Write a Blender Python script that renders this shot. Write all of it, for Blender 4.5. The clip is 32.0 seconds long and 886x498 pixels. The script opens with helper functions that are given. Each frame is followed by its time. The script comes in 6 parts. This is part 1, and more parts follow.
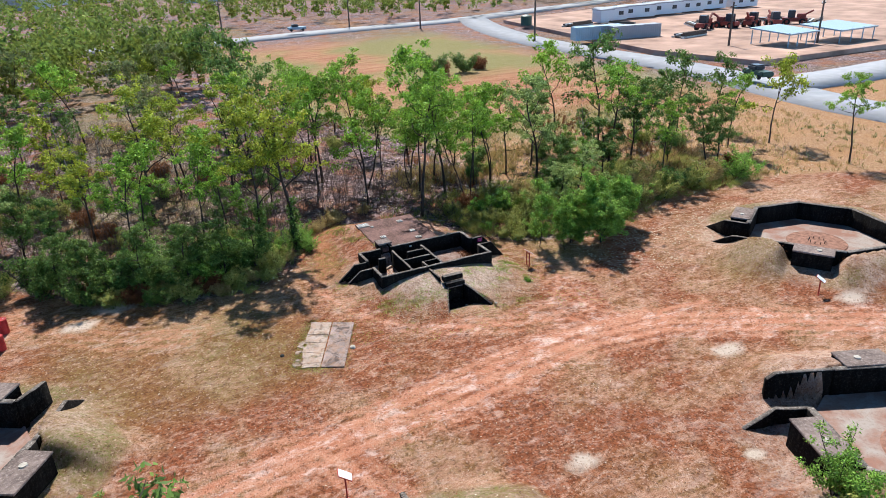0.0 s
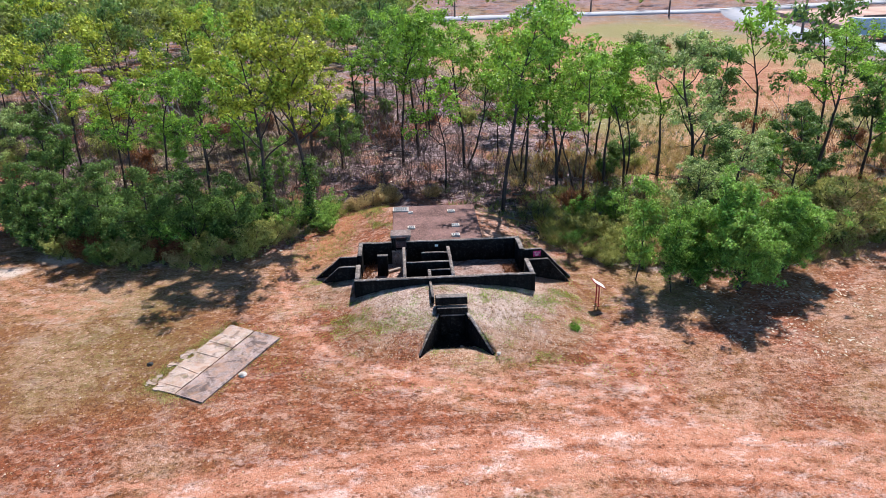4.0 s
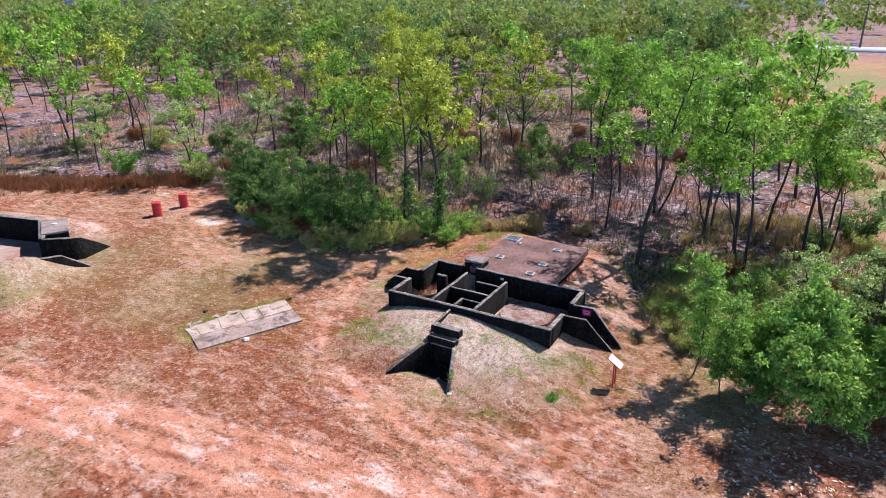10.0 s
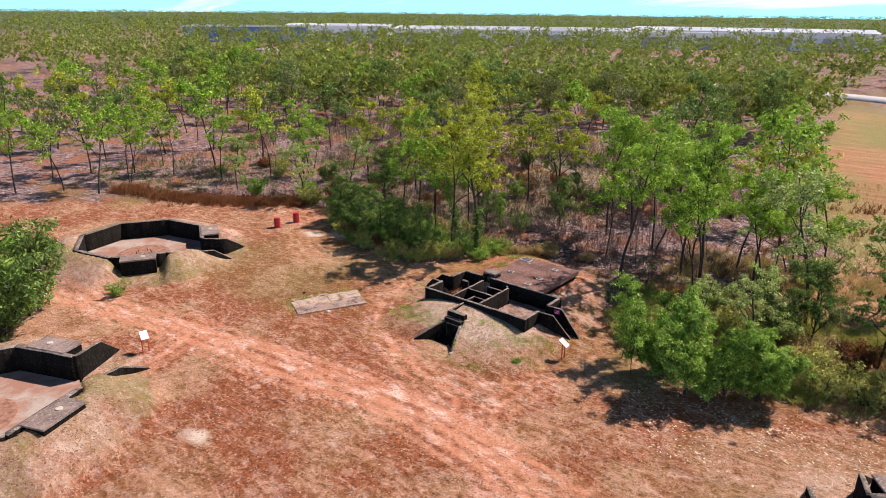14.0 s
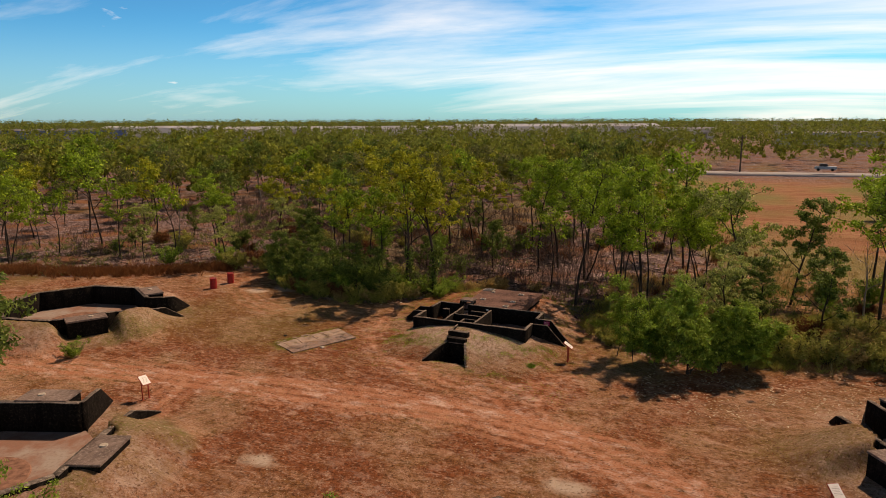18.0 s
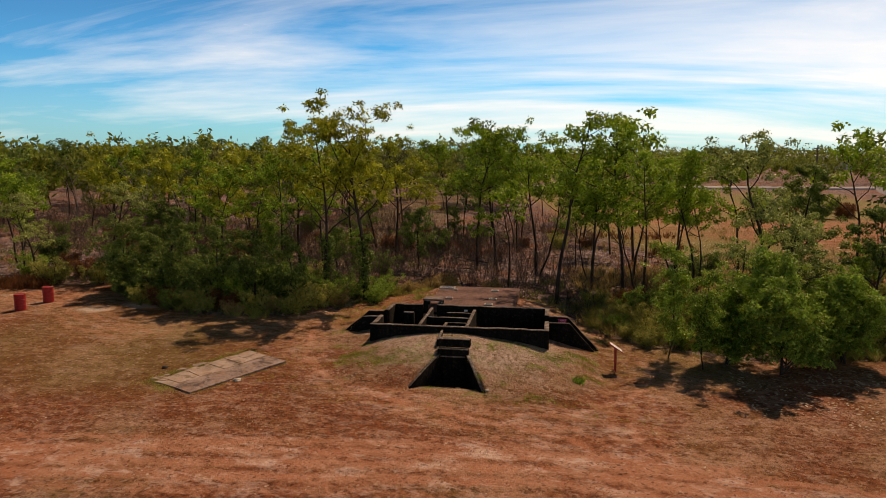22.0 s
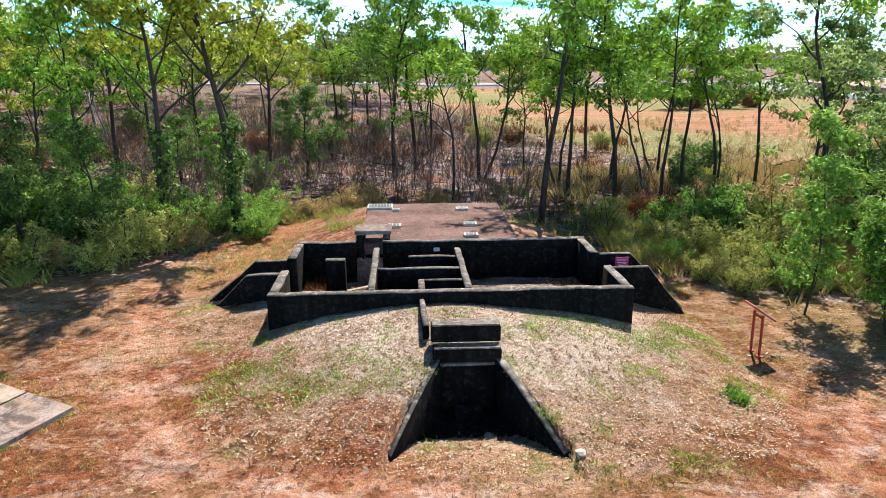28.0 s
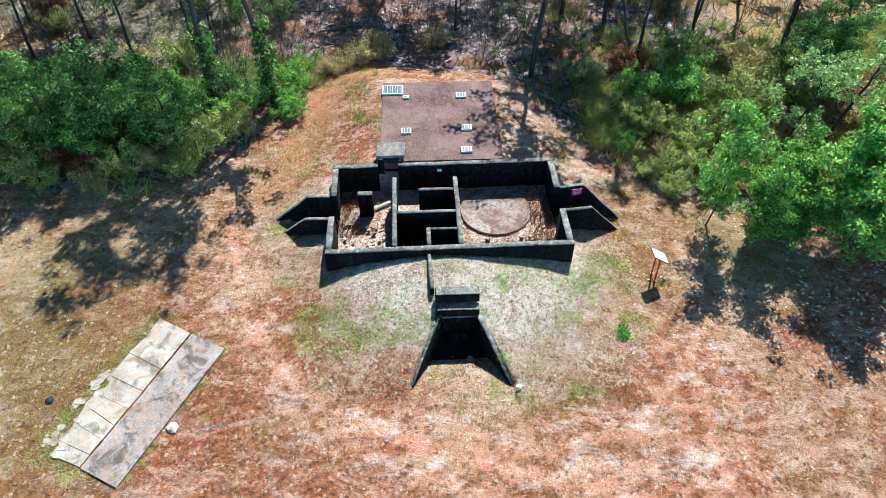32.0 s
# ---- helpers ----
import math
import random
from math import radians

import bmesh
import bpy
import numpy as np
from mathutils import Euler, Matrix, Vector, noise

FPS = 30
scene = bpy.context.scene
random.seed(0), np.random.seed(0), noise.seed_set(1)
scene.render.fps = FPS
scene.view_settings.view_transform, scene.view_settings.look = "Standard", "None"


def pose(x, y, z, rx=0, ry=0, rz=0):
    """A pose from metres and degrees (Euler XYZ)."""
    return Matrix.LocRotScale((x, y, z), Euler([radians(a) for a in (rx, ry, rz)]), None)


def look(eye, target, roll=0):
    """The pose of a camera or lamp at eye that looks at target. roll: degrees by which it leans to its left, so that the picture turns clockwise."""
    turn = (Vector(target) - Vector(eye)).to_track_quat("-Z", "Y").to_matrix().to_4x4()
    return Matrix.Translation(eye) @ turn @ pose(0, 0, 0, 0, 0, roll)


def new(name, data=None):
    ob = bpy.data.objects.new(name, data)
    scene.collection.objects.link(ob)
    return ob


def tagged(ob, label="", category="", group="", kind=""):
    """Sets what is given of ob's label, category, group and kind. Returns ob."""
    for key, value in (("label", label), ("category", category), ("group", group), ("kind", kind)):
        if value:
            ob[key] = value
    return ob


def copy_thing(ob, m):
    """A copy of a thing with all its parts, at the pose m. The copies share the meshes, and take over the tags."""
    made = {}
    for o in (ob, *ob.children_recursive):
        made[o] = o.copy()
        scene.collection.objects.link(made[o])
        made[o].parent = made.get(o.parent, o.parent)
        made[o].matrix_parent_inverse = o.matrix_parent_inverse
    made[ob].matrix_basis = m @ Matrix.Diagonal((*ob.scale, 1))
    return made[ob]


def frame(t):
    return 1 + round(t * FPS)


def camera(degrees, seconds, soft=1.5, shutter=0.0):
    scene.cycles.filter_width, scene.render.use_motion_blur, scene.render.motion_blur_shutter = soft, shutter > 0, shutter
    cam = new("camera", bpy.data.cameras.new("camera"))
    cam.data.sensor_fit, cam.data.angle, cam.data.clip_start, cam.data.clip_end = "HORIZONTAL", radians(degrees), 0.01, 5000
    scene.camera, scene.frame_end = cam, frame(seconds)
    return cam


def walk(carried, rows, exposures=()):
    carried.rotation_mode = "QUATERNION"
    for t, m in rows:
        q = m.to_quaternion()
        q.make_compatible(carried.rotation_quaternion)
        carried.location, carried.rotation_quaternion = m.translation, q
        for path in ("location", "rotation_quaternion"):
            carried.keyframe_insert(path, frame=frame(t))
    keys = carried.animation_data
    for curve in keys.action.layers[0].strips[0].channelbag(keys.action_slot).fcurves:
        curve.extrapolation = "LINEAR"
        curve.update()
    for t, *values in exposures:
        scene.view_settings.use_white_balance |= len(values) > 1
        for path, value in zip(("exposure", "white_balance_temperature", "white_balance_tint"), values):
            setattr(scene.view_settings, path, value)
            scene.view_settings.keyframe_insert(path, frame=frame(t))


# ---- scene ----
cam = camera(66.0, 32.0, 0.5)
PATH = [
    (0, (-16.373, -35.216, 18.941), (-15.586, -33.558, 18.146), -2.1),
    (1, (-11.830, -33.110, 16.834), (-11.193, -31.378, 16.064), -2.1),
    (2.2, (-6.744, -29.541, 15.400), (-6.316, -27.753, 14.614), -2.0),
    (4.5, (-0.516, -25.516, 13.232), (-0.494, -23.673, 12.456), -0.8),
    (6, (3.330, -25.226, 13.212), (3.056, -23.396, 12.453), -1.0),
    (7.5, (6.576, -24.773, 13.353), (6.049, -22.993, 12.609), -0.4),
    (9, (9.733, -23.706, 13.618), (8.972, -22.009, 12.882), -0.3),
    (10.5, (13.237, -22.016, 14.022), (12.216, -20.459, 13.293), -0.3),
    (12, (15.743, -20.206, 14.542), (14.527, -18.795, 13.813), -0.3),
    (13, (17.297, -24.671, 16.507), (16.146, -23.203, 15.786), 0.6),
    (13.5, (20.230, -27.603, 18.092), (19.048, -26.151, 17.389), 0.3),
    (15.5, (26.057, -39.670, 17.596), (24.930, -38.079, 17.148), -0.2),
    (17, (19.520, -39.633, 15.367), (18.602, -37.902, 14.967), -0.4),
    (19, (12.691, -36.582, 12.342), (11.995, -34.738, 12.000), -0.3),
    (21, (6.651, -31.289, 9.522), (6.199, -29.364, 9.226), -0.1),
    (23, (1.556, -24.008, 7.139), (1.382, -22.033, 6.874), -0.0),
    (25, (-0.501, -15.908, 5.000), (-0.484, -13.926, 4.729), 0.1),
    (28, (-0.985, -13.386, 5.747), (-0.874, -11.463, 5.210), -0.2),
    (30, (-0.711, -13.724, 10.890), (-0.646, -12.069, 9.768), -0.6),
    (32, (-0.863, -14.489, 16.051), (-0.802, -13.098, 14.615), -0.5),
]
EXPOSURES = [(0, 0.72, 6200, 8), (5, 0.98, 6050, 17), (8, 1.02, 5950, 19), (13.3, 1.00, 5900, 20), (15.5, -0.36, 11600, 30), (19.0, -0.50, 11600, 30), (22.5, -0.60, 11600, 30), (24.5, -0.28, 11000, 27), (25.5, 0.06, 9700, 20), (27.5, 1.04, 7000, 7), (29.0, 1.24, 6300, 3), (30.5, 1.26, 5700, -3), (32, 1.30, 5300, -8)]
walk(cam, [(t, look(eye, target, roll)) for t, eye, target, roll in PATH], EXPOSURES)
SUN_POWER, SKY_STRENGTH = 5.0, 0.021
SKY_TINT, CLOUD = (0.02, 1.95, 3.8, 1.0), (61.0, 82.0, 104.0, 1.0)

# ---- light and sky ----
SUN_DIR = Vector((0.29, 0.80, 1.0)).normalized()
world = bpy.data.worlds.new("sky")
scene.world = world
world.use_nodes = True
wn, wl = world.node_tree.nodes, world.node_tree.links
wn.clear()
w_out = wn.new("ShaderNodeOutputWorld")
w_bg = wn.new("ShaderNodeBackground")
w_sky = wn.new("ShaderNodeTexSky")
w_sky.sky_type = "NISHITA"
w_sky.sun_disc = False
w_sky.sun_elevation = math.asin(SUN_DIR.z)
w_sky.sun_rotation = math.atan2(SUN_DIR.x, SUN_DIR.y)
w_sky.air_density, w_sky.dust_density, w_sky.ozone_density = 1.0, 0.6, 2.5
w_bg.inputs[1].default_value = SKY_STRENGTH
w_co = wn.new("ShaderNodeTexCoord")
w_sep = wn.new("ShaderNodeSeparateXYZ")
wl.new(w_co.outputs["Generated"], w_sep.inputs[0])


def w_math(op, a, b):
    n = wn.new("ShaderNodeMath")
    n.operation = op
    for i, v in enumerate((a, b)):
        if isinstance(v, (int, float)):
            n.inputs[i].default_value = v
        else:
            wl.new(v, n.inputs[i])
    return n.outputs[0]


# streaks of thin high cloud, laid out on a flat layer overhead
w_h = w_math("ADD", w_math("MAXIMUM", w_sep.outputs[2], 0.0), 0.20)
w_u, w_v = w_math("DIVIDE", w_sep.outputs[0], w_h), w_math("DIVIDE", w_sep.outputs[1], w_h)
w_com = wn.new("ShaderNodeCombineXYZ")
wl.new(w_u, w_com.inputs[0]), wl.new(w_v, w_com.inputs[1])
w_map = wn.new("ShaderNodeMapping")
w_map.inputs["Rotation"].default_value = (0, 0, radians(-24))
w_map.inputs["Scale"].default_value = (0.42, 1.25, 1.0)
w_map.inputs["Location"].default_value = (1.3, 7.9, 0.0)
wl.new(w_com.outputs[0], w_map.inputs[0])
w_noise = wn.new("ShaderNodeTexNoise")
w_noise.inputs["Scale"].default_value, w_noise.inputs["Detail"].default_value = 1.0, 9.0
w_noise.inputs["Roughness"].default_value, w_noise.inputs["Distortion"].default_value = 0.60, 0.5
wl.new(w_map.outputs[0], w_noise.inputs[0])
w_ramp = wn.new("ShaderNodeValToRGB")
w_ramp.color_ramp.elements[0].position, w_ramp.color_ramp.elements[1].position = 0.34, 0.69
# more cloud towards the east
wl.new(w_math("ADD", w_noise.outputs[0], w_math("MULTIPLY", w_sep.outputs[0], 0.20)), w_ramp.inputs[0])
# small separate puffs
w_n2 = wn.new("ShaderNodeTexNoise")
w_n2.inputs["Scale"].default_value, w_n2.inputs["Detail"].default_value = 2.6, 6.0
w_m2 = wn.new("ShaderNodeMapping")
w_m2.inputs["Scale"].default_value = (1.0, 0.8, 1.0)
w_m2.inputs["Location"].default_value = (0.6, 5.2, 0.0)
wl.new(w_com.outputs[0], w_m2.inputs[0]), wl.new(w_m2.outputs[0], w_n2.inputs[0])
w_r2 = wn.new("ShaderNodeValToRGB")
w_r2.color_ramp.elements[0].position, w_r2.color_ramp.elements[1].position = 0.68, 0.75
wl.new(w_n2.outputs[0], w_r2.inputs[0])
w_cl = w_math("MAXIMUM", w_math("MULTIPLY", w_ramp.outputs[0], 0.92), w_r2.outputs[0])
# the high cloud thins out towards the zenith
w_thin = wn.new("ShaderNodeMapRange")
w_thin.interpolation_type = "SMOOTHSTEP"
w_thin.inputs[1].default_value, w_thin.inputs[2].default_value = 0.20, 0.42
w_thin.inputs[3].default_value, w_thin.inputs[4].default_value = 1.0, 0.06
wl.new(w_sep.outputs[2], w_thin.inputs[0])
w_cl = w_math("MULTIPLY", w_cl, w_thin.outputs[0])
# pale haze low over the horizon
w_haze = wn.new("ShaderNodeMapRange")
w_haze.interpolation_type = "SMOOTHSTEP"
w_haze.inputs[1].default_value, w_haze.inputs[2].default_value = 0.0, 0.14
w_haze.inputs[3].default_value, w_haze.inputs[4].default_value = 0.20, 0.0
wl.new(w_sep.outputs[2], w_haze.inputs[0])
w_cl = w_math("MAXIMUM", w_cl, w_haze.outputs[0])
w_mix = wn.new("ShaderNodeMix")
w_mix.data_type = "RGBA"
wl.new(w_cl, w_mix.inputs["Factor"])
w_tint = wn.new("ShaderNodeMix")
w_tint.data_type, w_tint.blend_type = "RGBA", "MULTIPLY"
w_tint.inputs["Factor"].default_value = 1.0
w_tint.inputs[7].default_value = SKY_TINT
# clear air is brighter towards the horizon
w_glow = wn.new("ShaderNodeMapRange")
w_glow.interpolation_type = "SMOOTHSTEP"
w_glow.inputs[1].default_value, w_glow.inputs[2].default_value = 0.06, 0.45
w_glow.inputs[3].default_value, w_glow.inputs[4].default_value = 3.2, 0.32
wl.new(w_sep.outputs[2], w_glow.inputs[0])
w_lit = wn.new("ShaderNodeVectorMath")
w_lit.operation = "SCALE"
wl.new(w_sky.outputs[0], w_lit.inputs[0]), wl.new(w_glow.outputs[0], w_lit.inputs["Scale"])
wl.new(w_lit.outputs[0], w_tint.inputs[6])
wl.new(w_tint.outputs[2], w_mix.inputs[6])
w_mix.inputs[7].default_value = CLOUD
wl.new(w_mix.outputs[2], w_bg.inputs[0])
wl.new(w_bg.outputs[0], w_out.inputs[0])

sun = new("sun", bpy.data.lights.new("sun", "SUN"))
sun.data.energy, sun.data.angle, sun.data.color = SUN_POWER, radians(0.55), (1.0, 0.95, 0.88)
sun.matrix_world = look(SUN_DIR * 60, (0, 0, 0))


# ---- materials ----
class Mat:
    """A small builder for node materials."""

    def __init__(self, name, rough=0.9, spec=0.3):
        self.m = bpy.data.materials.new(name)
        self.m.use_nodes = True
        self.n, self.l = self.m.node_tree.nodes, self.m.node_tree.links
        self.b = self.n["Principled BSDF"]
        self.b.inputs["Roughness"].default_value = rough
        self.b.inputs["Specular IOR Level"].default_value = spec
        self.pos = self.n.new("ShaderNodeTexCoord").outputs["Object"]

    def world_pos(self):
        self.pos = self.n.new("ShaderNodeNewGeometry").outputs["Position"]
        return self

    def put(self, sock, v):
        if isinstance(v, (int, float, tuple)):
            sock.default_value = v
        else:
            self.l.new(v, sock)

    def noise(self, scale, detail=4.0, rough=0.55, dist=0.0, stretch=None):
        n = self.n.new("ShaderNodeTexNoise")
        n.inputs["Scale"].default_value, n.inputs["Detail"].default_value = scale, detail
        n.inputs["Roughness"].default_value, n.inputs["Distortion"].default_value = rough, dist
        src = self.pos
        if stretch:
            mp = self.n.new("ShaderNodeMapping")
            mp.inputs["Scale"].default_value = stretch
            self.l.new(self.pos, mp.inputs[0])
            src = mp.outputs[0]
        self.l.new(src, n.inputs["Vector"])
        return n.outputs[0]

    def voronoi(self, scale, out="Distance"):
        n = self.n.new("ShaderNodeTexVoronoi")
        n.inputs["Scale"].default_value = scale
        self.l.new(self.pos, n.inputs["Vector"])
        return n.outputs[out]

    def ramp(self, v, *stops):
        r = self.n.new("ShaderNodeValToRGB")
        e = r.color_ramp.elements
        while len(e) < len(stops):
            e.new(0.5)
        for el, (p, c) in zip(e, stops):
            el.position = p
            el.color = (c, c, c, 1) if isinstance(c, (int, float)) else (*c, 1)
        self.put(r.inputs[0], v)
        return r.outputs[0]

    def mix(self, f, a, b, kind="MIX"):
        x = self.n.new("ShaderNodeMix")
        x.data_type, x.blend_type = "RGBA", kind
        self.put(x.inputs["Factor"], f)
        self.put(x.inputs[6], (*a, 1) if isinstance(a, tuple) else a)
        self.put(x.inputs[7], (*b, 1) if isinstance(b, tuple) else b)
        return x.outputs[2]

    def math(self, op, a, b=0.0):
        x = self.n.new("ShaderNodeMath")
        x.operation = op
        self.put(x.inputs[0], a), self.put(x.inputs[1], b)
        return x.outputs[0]

    def attr(self, name):
        a = self.n.new("ShaderNodeAttribute")
        a.attribute_name = name
        return a.outputs["Fac"]

    def island(self):
        return self.n.new("ShaderNodeNewGeometry").outputs["Random Per Island"]

    def rand(self):
        return self.n.new("ShaderNodeObjectInfo").outputs["Random"]

    def colour(self, c):
        self.put(self.b.inputs["Base Color"], (*c, 1) if isinstance(c, tuple) else c)
        return self

    def bump(self, h, strength=0.5, dist=0.02):
        b = self.n.new("ShaderNodeBump")
        b.inputs["Strength"].default_value, b.inputs["Distance"].default_value = strength, dist
        self.put(b.inputs["Height"], h)
        self.l.new(b.outputs[0], self.b.inputs["Normal"])
        return self


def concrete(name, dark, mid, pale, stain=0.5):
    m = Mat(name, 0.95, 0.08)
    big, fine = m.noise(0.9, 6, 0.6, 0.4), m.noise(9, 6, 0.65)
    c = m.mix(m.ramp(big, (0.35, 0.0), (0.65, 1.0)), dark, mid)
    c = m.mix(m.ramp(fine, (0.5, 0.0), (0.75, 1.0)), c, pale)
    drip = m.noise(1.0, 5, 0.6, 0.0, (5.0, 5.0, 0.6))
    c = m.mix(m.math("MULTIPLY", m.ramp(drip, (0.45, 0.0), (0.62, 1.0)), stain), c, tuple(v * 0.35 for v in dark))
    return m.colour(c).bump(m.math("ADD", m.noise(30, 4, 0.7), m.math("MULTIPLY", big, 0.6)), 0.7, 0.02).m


# black of mould, deepened by the shade of upright faces
M_CONC_DARK = concrete("mould_and_shade_concrete", (0.0065, 0.0055, 0.0048), (0.013, 0.0112, 0.0098), (0.042, 0.036, 0.031), 0.55)
# near-black base colour that stands for shade on sunken floors
M_SHADE_BLACK = concrete("shade_black_concrete", (0.008, 0.008, 0.008), (0.016, 0.015, 0.014), (0.05, 0.045, 0.04), 0.4)
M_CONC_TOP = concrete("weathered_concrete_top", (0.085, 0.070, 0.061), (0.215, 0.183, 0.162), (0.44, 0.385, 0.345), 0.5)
M_CONC_SLAB = concrete("grey_slab_concrete", (0.24, 0.185, 0.15), (0.40, 0.335, 0.285), (0.50, 0.44, 0.385), 0.2)
M_CONC_DARKSLAB = concrete("stained_slab_concrete", (0.13, 0.098, 0.088), (0.26, 0.20, 0.18), (0.38, 0.32, 0.285), 0.3)


def slab_concrete(name, a, b, c):
    """Old ground slab: stained, dusty, with red dirt and lichen lying in the hollows."""
    m = Mat(name, 0.93, 0.2)
    big, mid, fine = m.noise(0.8, 7, 0.65, 0.6), m.noise(3.0, 7, 0.7, 0.5), m.noise(22, 5, 0.75)
    col = m.mix(m.ramp(big, (0.42, 0.0), (0.58, 1.0)), a, b)
    col = m.mix(m.ramp(fine, (0.40, 0.0), (0.64, 0.55)), col, c)
    col = m.mix(m.ramp(m.noise(1.9, 8, 0.7, 0.9), (0.50, 0.0), (0.60, 0.8)), col, tuple(v * 0.42 for v in a))
    col = m.mix(m.ramp(mid, (0.46, 0.0), (0.62, 0.6)), col, (0.34, 0.195, 0.125))
    col = m.mix(m.ramp(m.noise(1.7, 8, 0.75, 0.8), (0.56, 0.0), (0.66, 0.6)), col, (0.16, 0.135, 0.06))
    return m.colour(col).bump(m.math("ADD", fine, mid), 0.7, 0.02).m


M_SLAB_PALE = slab_concrete("pale_broken_slab", (0.24, 0.178, 0.145), (0.38, 0.300, 0.252), (0.52, 0.430, 0.372))
M_SLAB_DARK = slab_concrete("brown_stained_slab", (0.14, 0.100, 0.090), (0.28, 0.208, 0.190), (0.48, 0.390, 0.355))


def ground_material():
    m = Mat("dry_ground", 0.97, 0.1).world_pos()
    n1, n2, n3 = m.noise(0.16, 6, 0.6, 0.5), m.noise(0.75, 7, 0.68, 0.4), m.noise(6.0, 6, 0.75, 0.3)
    n4, n5 = m.noise(24.0, 5, 0.8), m.noise(1.1, 9, 0.74, 0.6)
    mott, streak = m.noise(2.4, 9, 0.76, 0.7), m.noise(0.8, 8, 0.72, 0.8, (0.55, 1.7, 1.0))
    speck = m.voronoi(13.0, "Color")
    grit = m.ramp(n4, (0.41, 0.0), (0.59, 1.0))
    fine = m.ramp(n3, (0.40, 0.0), (0.58, 1.0))
    grass = m.mix(fine, (0.105, 0.032, 0.013), (0.315, 0.100, 0.043))
    green = m.mix(fine, (0.085, 0.058, 0.018), (0.240, 0.175, 0.066))
    grass = m.mix(m.ramp(n1, (0.46, 0.0), (0.66, 0.85)), grass, green)
    straw = m.mix(grit, (0.33, 0.138, 0.076), (0.60, 0.365, 0.260))
    dirt = m.mix(m.ramp(n2, (0.38, 0.0), (0.62, 1.0)), (0.46, 0.135, 0.055), (0.57, 0.252, 0.148))
    dirt = m.mix(m.math("MULTIPLY", grit, 0.5), dirt, (0.60, 0.39, 0.295))
    blend = m.math("ADD", m.math("MULTIPLY", mott, 0.62), m.math("MULTIPLY", streak, 0.38))
    base = m.mix(m.ramp(m.math("ADD", blend, m.math("MULTIPLY", m.math("SUBTRACT", n1, 0.5), 0.55)), (0.475, 0.0), (0.595, 0.74)), grass, straw)
    # lines left by the mower and by wheels
    lines = m.noise(1.05, 10, 0.74, 1.6, (0.75, 1.35, 1.0))
    base = m.mix(m.ramp(lines, (0.51, 0.0), (0.64, 0.50)), base, (0.125, 0.043, 0.020))
    base = m.mix(m.ramp(lines, (0.38, 0.50), (0.47, 0.0)), base, m.mix(grit, (0.46, 0.24, 0.155), (0.70, 0.50, 0.41)))
    # worn wheel tracks, streaked and patchy
    p = m.attr("path")
    pf = m.ramp(m.math("ADD", p, m.math("MULTIPLY", m.math("SUBTRACT", blend, 0.5), 3.0)), (0.22, 0.0), (0.74, 0.94))
    dirt = m.mix(m.ramp(lines, (0.50, 0.0), (0.62, 0.5)), dirt, (0.27, 0.100, 0.052))
    c = m.mix(pf, base, dirt)
    pale = m.math("MULTIPLY", m.ramp(m.noise(1.0, 10, 0.84, 0.25, (0.7, 1.3, 1.0)), (0.515, 0.0), (0.63, 1.0)), m.math("ADD", m.math("MULTIPLY", p, 0.70), 0.26))
    c = m.mix(pale, c, (0.74, 0.575, 0.515))
    # mound of pale grit, dry stalks and leaf litter
    g = m.attr("mound")
    litter = m.mix(m.ramp(m.voronoi(17.0, "Color"), (0.15, 0.0), (0.85, 1.0)), (0.26, 0.150, 0.108), (0.72, 0.565, 0.485))
    litter = m.mix(m.ramp(n5, (0.44, 0.0), (0.58, 0.8)), litter, (0.66, 0.515, 0.440))
    litter = m.mix(m.math("MULTIPLY", m.ramp(n3, (0.49, 0.0), (0.62, 1.0)), 0.8), litter, (0.21, 0.145, 0.080))
    c = m.mix(m.ramp(m.math("ADD", g, m.math("MULTIPLY", m.math("SUBTRACT", n5, 0.5), 1.3)), (0.20, 0.0), (0.85, 0.85)), c, litter)
    # wood floor: grey-mauve ash, dead leaves, bare red earth
    w = m.attr("wood")
    ash = m.mix(m.ramp(m.voronoi(5.0, "Color"), (0.2, 0.0), (0.85, 1.0)), (0.070, 0.040, 0.042), (0.42, 0.315, 0.325))
    ash = m.mix(m.ramp(n5, (0.46, 0.0), (0.58, 0.75)), ash, (0.060, 0.036, 0.036))
    ash = m.mix(m.ramp(m.noise(0.22, 6, 0.65, 0.4), (0.47, 0.0), (0.60, 0.85)), ash, m.mix(grit, (0.17, 0.060, 0.03), (0.31, 0.13, 0.065)))
    # the eastern wood was not burnt: orange earth and straw between the trunks
    east = m.mix(grit, (0.24, 0.100, 0.040), (0.52, 0.33, 0.165))
    ash = m.mix(m.ramp(m.math("ADD", m.attr("east"), m.math("MULTIPLY", m.math("SUBTRACT", n2, 0.5), 0.8)), (0.35, 0.0), (0.65, 0.8)), ash, east)
    c = m.mix(m.ramp(m.math("ADD", w, m.math("MULTIPLY", m.math("SUBTRACT", n2, 0.5), 0.9)), (0.30, 0.0), (0.7, 1.0)), c, ash)
    # mown paddock
    f = m.attr("field")
    mow = m.noise(0.5, 5, 0.65, 0.2, (0.25, 1.6, 1.0))
    pad = m.mix(m.ramp(mow, (0.38, 0.0), (0.62, 1.0)), (0.27, 0.105, 0.056), (0.38, 0.205, 0.112))
    pad = m.mix(m.ramp(m.noise(0.028, 4, 0.5), (0.42, 0.0), (0.54, 0.85)), pad, (0.185, 0.185, 0.066))
    c = m.mix(f, c, pad)
    # green flush of weeds
    v = m.attr("green")
